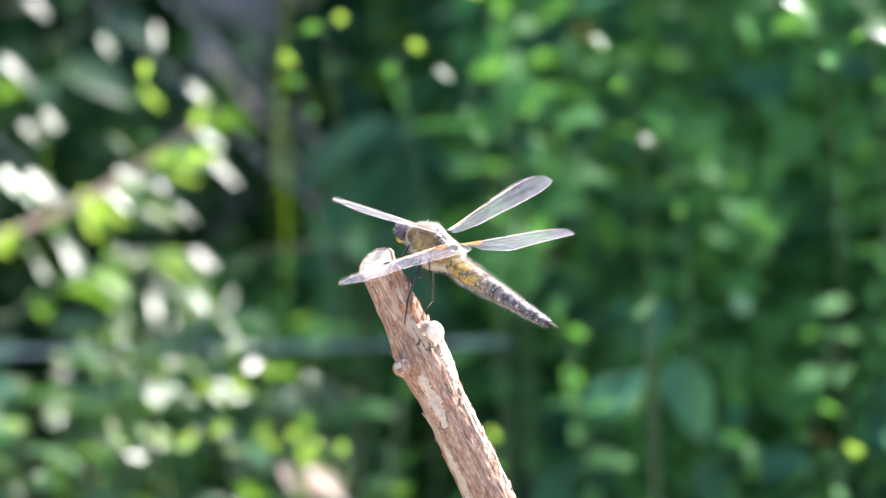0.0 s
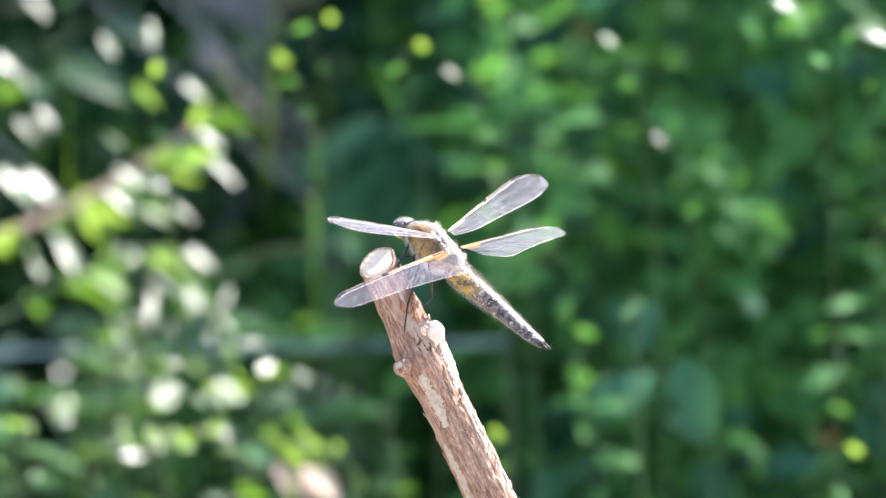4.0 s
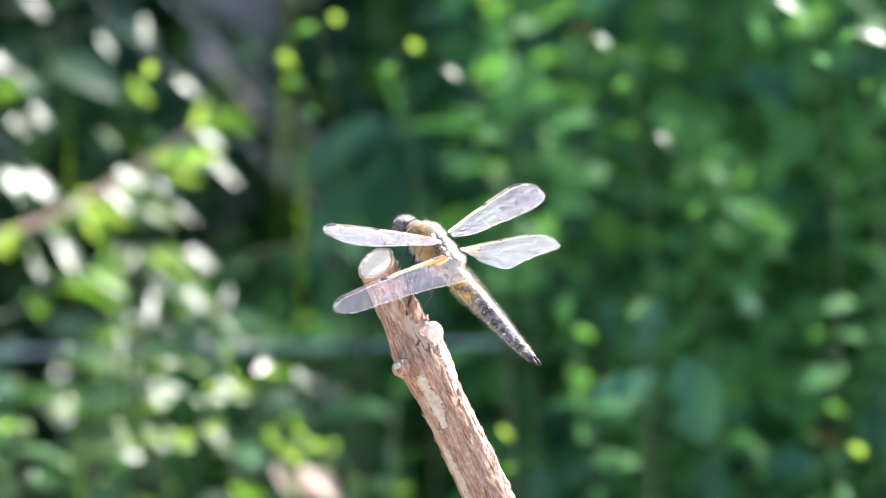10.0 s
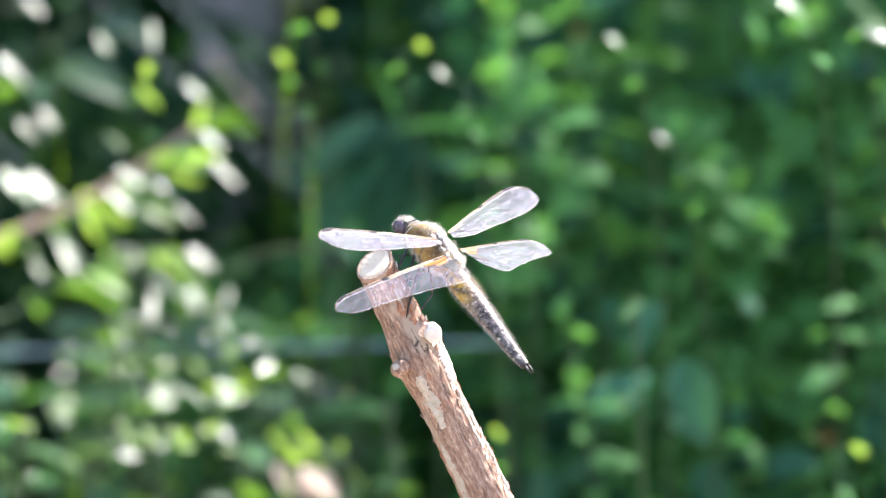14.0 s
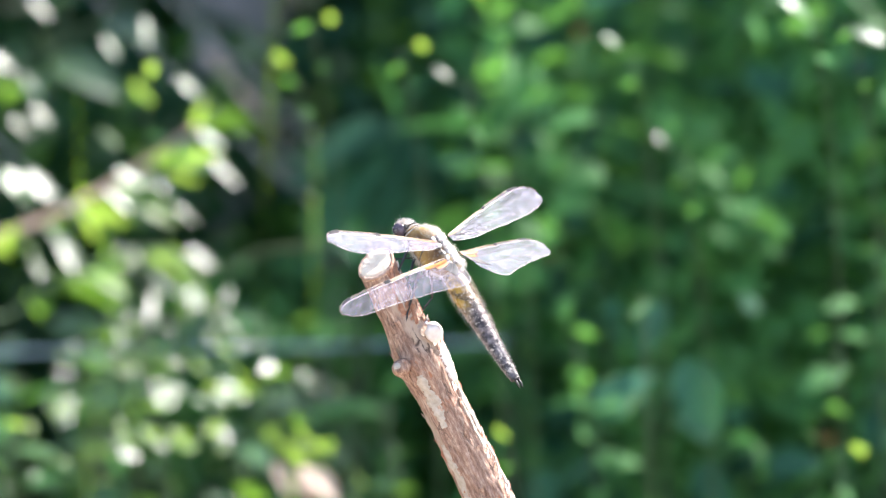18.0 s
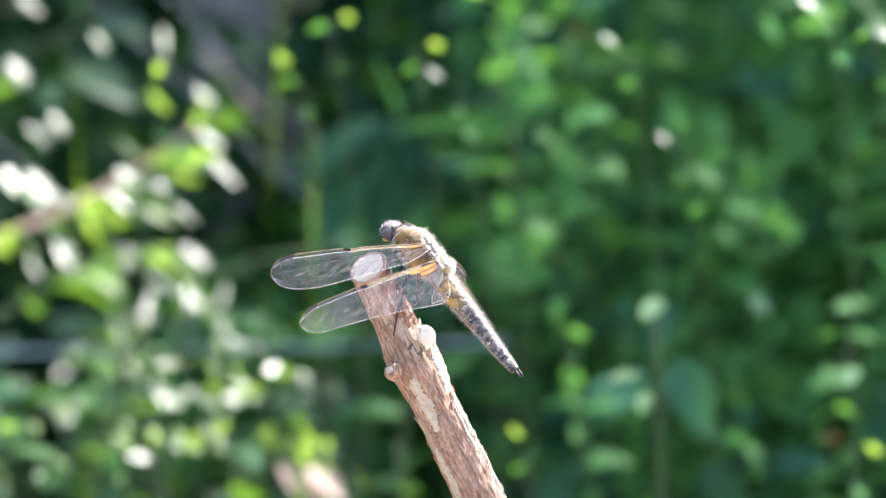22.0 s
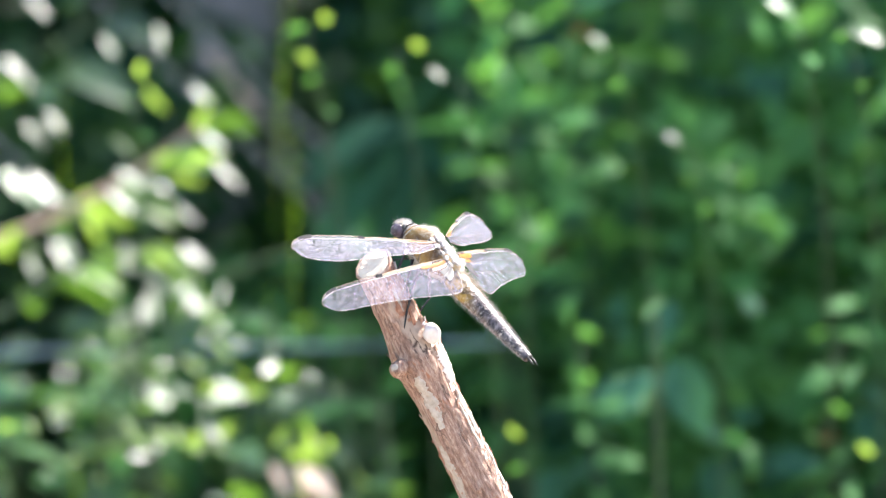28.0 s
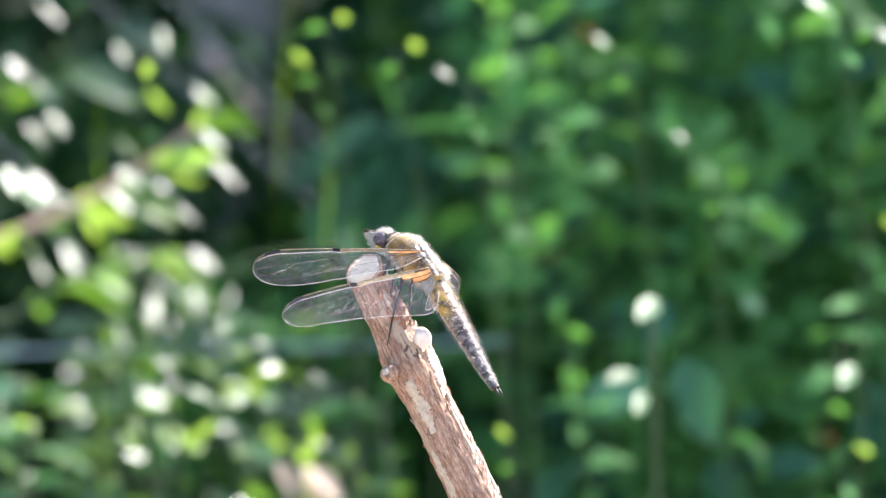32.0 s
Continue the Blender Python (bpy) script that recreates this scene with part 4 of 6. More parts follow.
LEFT_HINDWING_ROWS = [
    (0.0, pose(-0.00230, 0.00280, -0.00080, -145.2, 20.9, 98.7)),
    (0.5, pose(-0.00230, 0.00280, -0.00080, -147.7, 25.1, 98.9)),
    (1.0, pose(-0.00230, 0.00280, -0.00080, -137.3, 28.5, 105.4)),
    (1.5, pose(-0.00230, 0.00280, -0.00080, -140.1, 27.6, 102.9)),
    (2.0, pose(-0.00230, 0.00280, -0.00080, -146.6, 19.0, 101.0)),
    (2.5, pose(-0.00230, 0.00280, -0.00080, -145.8, 21.6, 98.7)),
    (3.0, pose(-0.00230, 0.00280, -0.00080, -153.6, 13.4, 91.1)),
    (3.5, pose(-0.00230, 0.00280, -0.00080, -153.0, 17.8, 94.9)),
    (5.5, pose(-0.00230, 0.00280, -0.00080, -153.0, 15.4, 92.7)),
    (6.0, pose(-0.00230, 0.00280, -0.00080, -154.2, 13.8, 90.4)),
    (7.0, pose(-0.00230, 0.00280, -0.00080, -153.6, 12.1, 91.7)),
    (8.0, pose(-0.00230, 0.00280, -0.00080, -153.8, 13.2, 90.9)),
    (9.0, pose(-0.00230, 0.00280, -0.00080, -153.7, 13.0, 91.1)),
    (10.0, pose(-0.00230, 0.00280, -0.00080, -153.4, 13.6, 91.2)),
    (11.0, pose(-0.00230, 0.00280, -0.00080, -153.0, 13.4, 91.7)),
    (12.0, pose(-0.00230, 0.00280, -0.00080, -153.2, 14.2, 91.3)),
    (13.0, pose(-0.00230, 0.00280, -0.00080, -153.2, 12.5, 91.9)),
    (14.0, pose(-0.00230, 0.00280, -0.00080, -153.5, 12.5, 91.6)),
    (14.5, pose(-0.00230, 0.00280, -0.00080, -151.8, 10.8, 92.0)),
    (16.5, pose(-0.00230, 0.00280, -0.00080, -151.6, 11.0, 92.2)),
    (17.0, pose(-0.00230, 0.00280, -0.00080, -152.3, 9.7, 91.8)),
    (18.0, pose(-0.00230, 0.00280, -0.00080, -154.4, 10.7, 93.0)),
    (19.0, pose(-0.00230, 0.00280, -0.00080, -154.4, 11.7, 92.7)),
    (19.5, pose(-0.00230, 0.00280, -0.00080, -156.3, 12.7, 89.6)),
    (20.0, pose(-0.00230, 0.00280, -0.00080, -176.0, 24.7, 82.2)),
    (20.5, pose(-0.00230, 0.00280, -0.00080, -150.3, 38.6, 74.0)),
    (21.0, pose(-0.00230, 0.00280, -0.00080, -172.0, 11.1, 90.5)),
    (21.5, pose(-0.00230, 0.00280, -0.00080, -168.3, 34.6, 72.3)),
    (22.0, pose(-0.00230, 0.00280, -0.00080, -176.3, 30.1, 80.7)),
    (22.5, pose(-0.00230, 0.00280, -0.00080, -158.4, 33.3, 71.7)),
    (23.0, pose(-0.00230, 0.00280, -0.00080, -178.6, 24.3, 79.5)),
    (23.5, pose(-0.00230, 0.00280, -0.00080, -174.2, 22.5, 80.2)),
    (24.0, pose(-0.00230, 0.00280, -0.00080, 176.3, 29.7, 73.8)),
    (24.5, pose(-0.00230, 0.00280, -0.00080, -166.2, 40.8, 62.1)),
    (25.0, pose(-0.00230, 0.00280, -0.00080, 177.1, 28.3, 74.9)),
    (25.5, pose(-0.00230, 0.00280, -0.00080, -174.5, 24.9, 79.4)),
    (27.5, pose(-0.00230, 0.00280, -0.00080, -165.8, 13.4, 84.6)),
    (28.0, pose(-0.00230, 0.00280, -0.00080, -167.8, 15.0, 83.8)),
    (29.0, pose(-0.00230, 0.00280, -0.00080, -165.5, 14.6, 84.1)),
    (30.0, pose(-0.00230, 0.00280, -0.00080, -165.5, 14.6, 84.1)),
    (31.0, pose(-0.00230, 0.00280, -0.00080, -163.3, 12.9, 85.2)),
    (31.5, pose(-0.00230, 0.00280, -0.00080, -176.2, 27.4, 76.6)),
    (32.0, pose(-0.00230, 0.00280, -0.00080, 169.7, 32.9, 68.9)),
]
RIGHT_FOREWING_ROWS = [
    (0.0, pose(0.00260, -0.00190, 0.00020, -39.1, -16.4, -65.8)),
    (0.5, pose(0.00260, -0.00190, 0.00020, -37.5, -13.9, -65.6)),
    (1.0, pose(0.00260, -0.00190, 0.00020, -43.6, -25.6, -55.9)),
    (1.5, pose(0.00260, -0.00190, 0.00020, -40.4, -18.3, -62.5)),
    (2.0, pose(0.00260, -0.00190, 0.00020, -39.1, -16.3, -64.8)),
    (2.5, pose(0.00260, -0.00190, 0.00020, -34.8, -11.1, -65.9)),
    (3.0, pose(0.00260, -0.00190, 0.00020, -25.7, -0.4, -74.7)),
    (3.5, pose(0.00260, -0.00190, 0.00020, -29.4, -7.9, -69.4)),
    (5.5, pose(0.00260, -0.00190, 0.00020, -26.6, -5.1, -71.5)),
    (6.0, pose(0.00260, -0.00190, 0.00020, -26.0, -0.1, -74.4)),
    (7.0, pose(0.00260, -0.00190, 0.00020, -25.2, -0.1, -75.0)),
    (8.0, pose(0.00260, -0.00190, 0.00020, -24.8, 0.5, -74.9)),
    (9.0, pose(0.00260, -0.00190, 0.00020, -24.8, 0.5, -74.9)),
    (10.0, pose(0.00260, -0.00190, 0.00020, -24.9, 0.7, -74.8)),
    (11.0, pose(0.00260, -0.00190, 0.00020, -24.2, 1.1, -74.8)),
    (12.0, pose(0.00260, -0.00190, 0.00020, -23.7, 2.0, -74.7)),
    (13.0, pose(0.00260, -0.00190, 0.00020, -24.5, 1.2, -74.5)),
    (14.0, pose(0.00260, -0.00190, 0.00020, -24.2, 3.5, -73.6)),
    (14.5, pose(0.00260, -0.00190, 0.00020, -26.0, 2.8, -72.8)),
    (16.5, pose(0.00260, -0.00190, 0.00020, -24.9, 4.5, -72.5)),
    (17.0, pose(0.00260, -0.00190, 0.00020, -23.4, 3.9, -73.9)),
    (18.0, pose(0.00260, -0.00190, 0.00020, -22.5, 1.4, -74.0)),
    (19.0, pose(0.00260, -0.00190, 0.00020, -21.9, 2.0, -73.9)),
    (19.5, pose(0.00260, -0.00190, 0.00020, -21.3, 8.5, -71.2)),
    (20.0, pose(0.00260, -0.00190, 0.00020, 6.4, 25.3, -65.8)),
    (20.5, pose(0.00260, -0.00190, 0.00020, -23.8, -2.6, -64.7)),
    (21.0, pose(0.00260, -0.00190, 0.00020, 12.1, 24.1, -64.0)),
    (21.5, pose(0.00260, -0.00190, 0.00020, 21.7, 23.6, -67.1)),
    (22.0, pose(0.00260, -0.00190, 0.00020, 26.4, 32.9, -54.8)),
    (22.5, pose(0.00260, -0.00190, 0.00020, 42.6, 29.3, -60.6)),
    (23.0, pose(0.00260, -0.00190, 0.00020, 12.0, 23.6, -65.1)),
    (23.5, pose(0.00260, -0.00190, 0.00020, 51.4, 27.3, -61.4)),
    (24.0, pose(0.00260, -0.00190, 0.00020, 18.8, 38.4, -46.7)),
    (24.5, pose(0.00260, -0.00190, 0.00020, 29.4, 32.4, -51.2)),
    (25.0, pose(0.00260, -0.00190, 0.00020, 19.9, 36.2, -50.4)),
    (25.5, pose(0.00260, -0.00190, 0.00020, 34.5, 30.3, -57.6)),
    (27.5, pose(0.00260, -0.00190, 0.00020, 3.4, 19.4, -69.2)),
    (28.0, pose(0.00260, -0.00190, 0.00020, -4.3, 19.8, -68.8)),
    (29.0, pose(0.00260, -0.00190, 0.00020, 2.0, 16.5, -70.4)),
    (30.0, pose(0.00260, -0.00190, 0.00020, 1.0, 13.8, -72.5)),
    (31.0, pose(0.00260, -0.00190, 0.00020, 2.9, 12.9, -73.6)),
    (31.5, pose(0.00260, -0.00190, 0.00020, 35.4, 30.3, -56.3)),
    (32.0, pose(0.00260, -0.00190, 0.00020, 18.6, 38.9, -44.9)),
]
RIGHT_HINDWING_ROWS = [
    (0.0, pose(-0.00190, -0.00210, -0.00010, -33.6, -10.4, -80.2)),
    (0.5, pose(-0.00190, -0.00210, -0.00010, -33.8, -6.6, -79.4)),
    (1.0, pose(-0.00190, -0.00210, -0.00010, -37.8, -17.5, -73.7)),
    (1.5, pose(-0.00190, -0.00210, -0.00010, -36.7, -12.3, -77.4)),
    (2.0, pose(-0.00190, -0.00210, -0.00010, -37.4, -9.8, -79.1)),
    (2.5, pose(-0.00190, -0.00210, -0.00010, -35.8, -2.1, -79.0)),
    (3.0, pose(-0.00190, -0.00210, -0.00010, -30.6, 5.5, -87.0)),
    (3.5, pose(-0.00190, -0.00210, -0.00010, -36.4, -0.9, -82.3)),
    (5.5, pose(-0.00190, -0.00210, -0.00010, -30.1, 1.5, -84.5)),
    (6.0, pose(-0.00190, -0.00210, -0.00010, -28.5, 5.0, -86.7)),
    (7.0, pose(-0.00190, -0.00210, -0.00010, -25.8, 6.9, -87.2)),
    (8.0, pose(-0.00190, -0.00210, -0.00010, -26.9, 6.1, -87.0)),
    (9.0, pose(-0.00190, -0.00210, -0.00010, -27.7, 5.5, -86.9)),
    (10.0, pose(-0.00190, -0.00210, -0.00010, -27.1, 6.1, -86.9)),
    (11.0, pose(-0.00190, -0.00210, -0.00010, -27.1, 6.1, -86.9)),
    (12.0, pose(-0.00190, -0.00210, -0.00010, -26.5, 6.7, -86.5)),
    (13.0, pose(-0.00190, -0.00210, -0.00010, -27.8, 6.5, -86.5)),
    (14.0, pose(-0.00190, -0.00210, -0.00010, -25.3, 10.6, -85.7)),
    (14.5, pose(-0.00190, -0.00210, -0.00010, -27.2, 9.4, -85.5)),
    (16.5, pose(-0.00190, -0.00210, -0.00010, -24.7, 12.6, -85.0)),
    (17.0, pose(-0.00190, -0.00210, -0.00010, -25.2, 11.7, -85.9)),
    (18.0, pose(-0.00190, -0.00210, -0.00010, -22.6, 9.6, -84.5)),
    (19.0, pose(-0.00190, -0.00210, -0.00010, -20.8, 10.7, -84.6)),
    (19.5, pose(-0.00190, -0.00210, -0.00010, -17.8, 11.9, -84.6)),
    (20.0, pose(-0.00190, -0.00210, -0.00010, 52.9, 22.5, -75.2)),
    (20.5, pose(-0.00190, -0.00210, -0.00010, 58.4, 15.2, -65.3)),
    (21.0, pose(-0.00190, -0.00210, -0.00010, 53.3, 23.2, -74.4)),
    (21.5, pose(-0.00190, -0.00210, -0.00010, 52.9, 22.5, -75.2)),
    (22.0, pose(-0.00190, -0.00210, -0.00010, 58.1, 28.8, -83.6)),
    (22.5, pose(-0.00190, -0.00210, -0.00010, 52.9, 22.5, -75.2)),
    (23.0, pose(-0.00190, -0.00210, -0.00010, 52.9, 22.5, -75.2)),
    (23.5, pose(-0.00190, -0.00210, -0.00010, 58.1, 28.8, -83.6)),
    (24.0, pose(-0.00190, -0.00210, -0.00010, 57.9, 28.0, -84.3)),
    (24.5, pose(-0.00190, -0.00210, -0.00010, 57.9, 28.0, -84.3)),
    (25.0, pose(-0.00190, -0.00210, -0.00010, 57.9, 28.0, -84.3)),
    (25.5, pose(-0.00190, -0.00210, -0.00010, 58.1, 28.8, -83.6)),
    (27.5, pose(-0.00190, -0.00210, -0.00010, 2.1, 14.7, -84.4)),
    (28.0, pose(-0.00190, -0.00210, -0.00010, 4.7, 15.6, -84.2)),
    (29.0, pose(-0.00190, -0.00210, -0.00010, 3.2, 15.7, -85.6)),
    (30.0, pose(-0.00190, -0.00210, -0.00010, 1.2, 14.6, -86.2)),
    (31.0, pose(-0.00190, -0.00210, -0.00010, -4.2, 13.2, -87.0)),
    (31.5, pose(-0.00190, -0.00210, -0.00010, 58.1, 28.8, -83.6)),
    (32.0, pose(-0.00190, -0.00210, -0.00010, 57.4, 26.5, -85.8)),
]
ABDOMEN_ROWS = [
    (0.0, pose(-0.00500, -0.00000, -0.00260, 1.8, 10.6, 8.8)),
    (0.5, pose(-0.00500, -0.00000, -0.00260, 1.2, 9.3, 6.6)),
    (1.0, pose(-0.00500, 0.00000, -0.00260, 5.2, 19.0, 15.2)),
    (1.5, pose(-0.00500, -0.00000, -0.00260, -0.4, -2.8, 12.4)),
    (2.0, pose(-0.00500, 0.00000, -0.00260, 1.0, 4.5, 11.7)),
    (2.5, pose(-0.00500, -0.00000, -0.00260, 1.4, 9.4, 7.9)),
    (3.0, pose(-0.00500, -0.00000, -0.00260, 0.1, 5.0, 0.9)),
    (3.5, pose(-0.00500, -0.00000, -0.00260, 1.0, 10.5, 5.3)),
    (5.5, pose(-0.00500, -0.00000, -0.00260, 0.0, -0.6, 2.8)),
    (6.0, pose(-0.00500, 0.00000, -0.00260, -0.2, 3.0, -2.1)),
    (7.0, pose(-0.00500, -0.00000, -0.00260, -0.2, 5.4, -1.4)),
    (8.0, pose(-0.00500, -0.00000, -0.00260, 0.1, 11.9, 0.3)),
    (9.0, pose(-0.00500, -0.00000, -0.00260, 0.4, 13.8, 1.4)),
    (10.0, pose(-0.00500, -0.00000, -0.00260, -0.0, 6.5, 0.1)),
    (11.0, pose(-0.00500, -0.00000, -0.00260, 0.0, 3.7, 0.0)),
    (12.0, pose(-0.00500, -0.00000, -0.00260, -0.0, 1.0, -0.8)),
    (13.0, pose(-0.00500, -0.00000, -0.00260, -0.0, 1.4, -0.7)),
    (14.0, pose(-0.00500, -0.00000, -0.00260, -0.1, 2.6, -1.8)),
    (14.5, pose(-0.00500, -0.00000, -0.00260, -0.2, 3.3, -1.6)),
    (16.5, pose(-0.00500, -0.00000, -0.00260, -0.0, -0.2, -2.4)),
    (17.0, pose(-0.00500, -0.00000, -0.00260, 0.0, -2.1, -0.2)),
    (18.0, pose(-0.00500, -0.00000, -0.00260, -0.0, -6.3, -0.1)),
    (19.0, pose(-0.00500, -0.00000, -0.00260, 0.1, -6.1, -1.1)),
    (19.5, pose(-0.00500, -0.00000, -0.00260, 0.3, -2.7, -9.1)),
    (20.0, pose(-0.00500, -0.00000, -0.00260, -0.0, -0.4, -4.5)),
    (20.5, pose(-0.00500, 0.00000, -0.00260, 0.1, 0.5, 2.6)),
    (21.0, pose(-0.00500, -0.00000, -0.00260, 0.0, -2.1, 1.2)),
    (21.5, pose(-0.00500, 0.00000, -0.00260, -0.5, 3.5, -6.2)),
    (22.0, pose(-0.00500, 0.00000, -0.00260, -0.4, 3.4, -5.0)),
    (22.5, pose(-0.00500, -0.00000, -0.00260, -0.5, 6.6, -3.9)),
    (23.0, pose(-0.00500, 0.00000, -0.00260, -0.8, 3.9, -9.3)),
    (23.5, pose(-0.00500, 0.00000, -0.00260, -0.2, 0.9, -6.4)),
    (24.0, pose(-0.00500, 0.00000, -0.00260, 0.9, -7.0, -9.0)),
    (24.5, pose(-0.00500, -0.00000, -0.00260, 1.1, -5.7, -12.6)),
    (25.0, pose(-0.00500, -0.00000, -0.00260, 0.3, -3.5, -8.3)),
    (25.5, pose(-0.00500, -0.00000, -0.00260, -0.3, 2.1, -6.7)),
    (27.5, pose(-0.00500, 0.00000, -0.00260, -1.3, 12.5, -5.6)),
    (28.0, pose(-0.00500, 0.00000, -0.00260, -1.3, 10.1, -6.5)),
    (29.0, pose(-0.00500, 0.00000, -0.00260, -0.6, 5.4, -5.1)),
    (30.0, pose(-0.00500, 0.00000, -0.00260, -0.3, 2.7, -5.4)),
    (31.0, pose(-0.00500, 0.00000, -0.00260, -0.5, 3.8, -5.5)),
    (31.5, pose(-0.00500, 0.00000, -0.00260, -0.6, 2.9, -8.2)),
    (32.0, pose(-0.00500, -0.00000, -0.00260, 0.6, -4.9, -8.3)),
]
PERCH_SWAY = [
    (0.0, -0.015),
    (0.5, -0.039),
    (1.0, -0.047),
    (1.5, -0.047),
    (2.0, -0.047),
    (3.0, -0.000),
    (3.5, -0.029),
    (5.5, -0.013),
    (6.0, -0.000),
    (9.0, -0.000),
    (12.0, 0.013),
    (14.0, 0.029),
    (17.0, -0.000),
    (19.0, 0.029),
    (19.5, 0.088),
    (20.0, 0.071),
    (20.5, -0.000),
    (21.0, 0.129),
    (21.5, 0.135),
    (22.0, 0.164),
    (22.5, 0.129),
    (23.0, 0.117),
    (23.5, 0.117),
    (24.0, 0.182),
    (24.5, 0.182),
    (25.0, 0.164),
    (25.5, 0.059),
    (27.5, 0.071),
    (28.0, 0.054),
    (29.0, 0.041),
    (30.0, 0.039),
    (31.0, 0.054),
    (31.5, 0.176),
    (32.0, 0.246),
]
# motion end

abdomen = build_body()
left_forewing = build_wing("forewing", 0, "clear glassy forewing with a dark spot")
left_hindwing = build_wing("hindwing", 1, "clear glassy hindwing with an amber root")
right_forewing = build_wing("forewing", 0, "clear glassy forewing with a dark spot")
right_hindwing = build_wing("hindwing", 1, "clear glassy hindwing with an amber root")
build_legs()


# ---- plants ----
def leaf_mesh(name, length, width, material, fold=0.25, droop=0.25, teeth=0, n=7):
    """A pointed leaf along +x, folded at the midrib and drooping, its stalk at the origin."""
    bm = bmesh.new()
    rows = []
    for i in range(n + 1):
        f = i / n
        w = width / 2 * (math.sin(math.pi * f ** 0.75) ** 0.85 if 0 < f < 1 else 0.0) + (0.0012 if f == 0 else 0)
        if teeth and i % 2:
            w *= 1 - teeth
        x, z = length * f, -droop * length * f * f
        rows.append([bm.verts.new((x, s * w, z + abs(s) * w * fold)) for s in (-1, -0.5, 0, 0.5, 1)])
    for a, b in zip(rows, rows[1:]):
        for k in range(4):
            bm.faces.new((a[k], a[k + 1], b[k + 1], b[k]))
    bmesh.ops.remove_doubles(bm, verts=bm.verts, dist=1e-5)
    return mesh_of(name, bm, material)


HERB_LEAVES = [leaf_mesh("leaf", 0.034, 0.019, HERB, 0.3, 0.3, 0.1), leaf_mesh("leaf", 0.028, 0.018, HERB, 0.2, 0.5), leaf_mesh("leaf", 0.024, 0.014, HERB, 0.4, 0.1), leaf_mesh("leaf", 0.032, 0.02, BLUISH, 0.15, 0.3)]
BROAD_LEAVES = [leaf_mesh("leaf", 0.055, 0.022, BLUISH, 0.2, 0.35), leaf_mesh("leaf", 0.045, 0.02, BLUISH, 0.25, 0.2)]
FLAT_LEAVES = [leaf_mesh("leaf", 0.027, 0.015, SHRUB, 0.06, 0.06), leaf_mesh("leaf", 0.022, 0.013, SHRUB, 0.08, 0.1)]
SHRUB_LEAVES = [leaf_mesh("leaf", 0.028, 0.015, SHRUB, 0.2, 0.3), leaf_mesh("leaf", 0.022, 0.012, SHRUB, 0.3, 0.15), leaf_mesh("leaf", 0.024, 0.013, YOUNG, 0.2, 0.3)]


WITHERED = [leaf_mesh("leaf", 0.028, 0.013, leaf_material("withered_leaf", (0.16, 0.06, 0.03), (0.28, 0.12, 0.05), (0.4, 0.16, 0.05), 0.6, 0.3, 0.15), 0.4, 0.5)]


def put_leaf(parent, meshes, rng, where, way, roll=0.0, size=1.0):
    ob = new("leaf", rng.choice(meshes))
    ob.parent = parent
    turn = Vector(way).to_track_quat("X", "Z").to_matrix().to_4x4()
    ob.matrix_basis = Matrix.Translation(where) @ turn @ Euler((roll, 0, 0)).to_matrix().to_4x4() @ Matrix.Scale(size, 4)
    return ob


def herb(x, y, height, seed, meshes=HERB_LEAVES, step=0.024, lean=0.055, size=1.0):
    """An upright herb with pairs of pointed leaves, each pair turned by a right angle."""
    rng = random.Random(seed)
    plant = new("leafy_herb")
    plant.location = (x, y, 0)
    tagged(plant, "tall green herb with paired pointed leaves in shade", "plant", "herbs of the hedge")
    a0 = rng.uniform(0, 6.28)
    pts = [Vector((lean * height * f * f * math.cos(a0) + 0.004 * math.sin(f * 9 + seed), lean * height * f * f * math.sin(a0), height * f - 0.02)) for f in (i / 8 for i in range(9))]
    bm = bmesh.new()
    tube(bm, pts, [0.0011 - 0.0006 * i / 8 for i in range(9)], 7)
    part("stem", bm, STEM, plant)
    z, turn = 0.19, rng.uniform(0, 3)
    while z < height - 0.005:
        f = (z + 0.02) / height * 8
        i = min(7, int(f))
        p = pts[i].lerp(pts[i + 1], f - i)
        shrink = size * (0.65 + 0.5 * min(1, (height - z) / 0.12))
        for k in (0, math.pi):
            a = turn + k + rng.uniform(-0.35, 0.35)
            put_leaf(plant, meshes if rng.random() > 0.01 else WITHERED, rng, p, (math.cos(a), math.sin(a), rng.uniform(-0.8, 0.5)), rng.uniform(-0.9, 0.9), shrink * rng.uniform(0.8, 1.15))
        turn += math.pi / 2 + rng.uniform(-0.3, 0.3)
        z += step * rng.uniform(0.8, 1.2)
    return plant


herbs = []
rng = random.Random(21)
k = 0
for row, (yy, n, x0, x1) in enumerate(((0.55, 18, 0.045, 0.30), (0.66, 12, 0.02, 0.34), (0.76, 13, 0.01, 0.42), (0.90, 14, 0.0, 0.50), (1.06, 12, 0.0, 0.56))):
    for i in range(n):
        x = x0 + (x1 - x0) * (i + 0.5) / n + rng.uniform(-0.015, 0.015)
        herbs.append(herb(x, yy + rng.uniform(-0.05, 0.05), rng.uniform(0.55, 0.63) if row else rng.uniform(0.35, 0.47), 100 + k, step=0.0115, size=0.66 if row else 0.55))
        k += 1

HALF = (SUN + (Vector(EYE) - Vector((0, 0.7, 0.45))).normalized()).normalized()  # a leaf that faces this way mirrors the sun


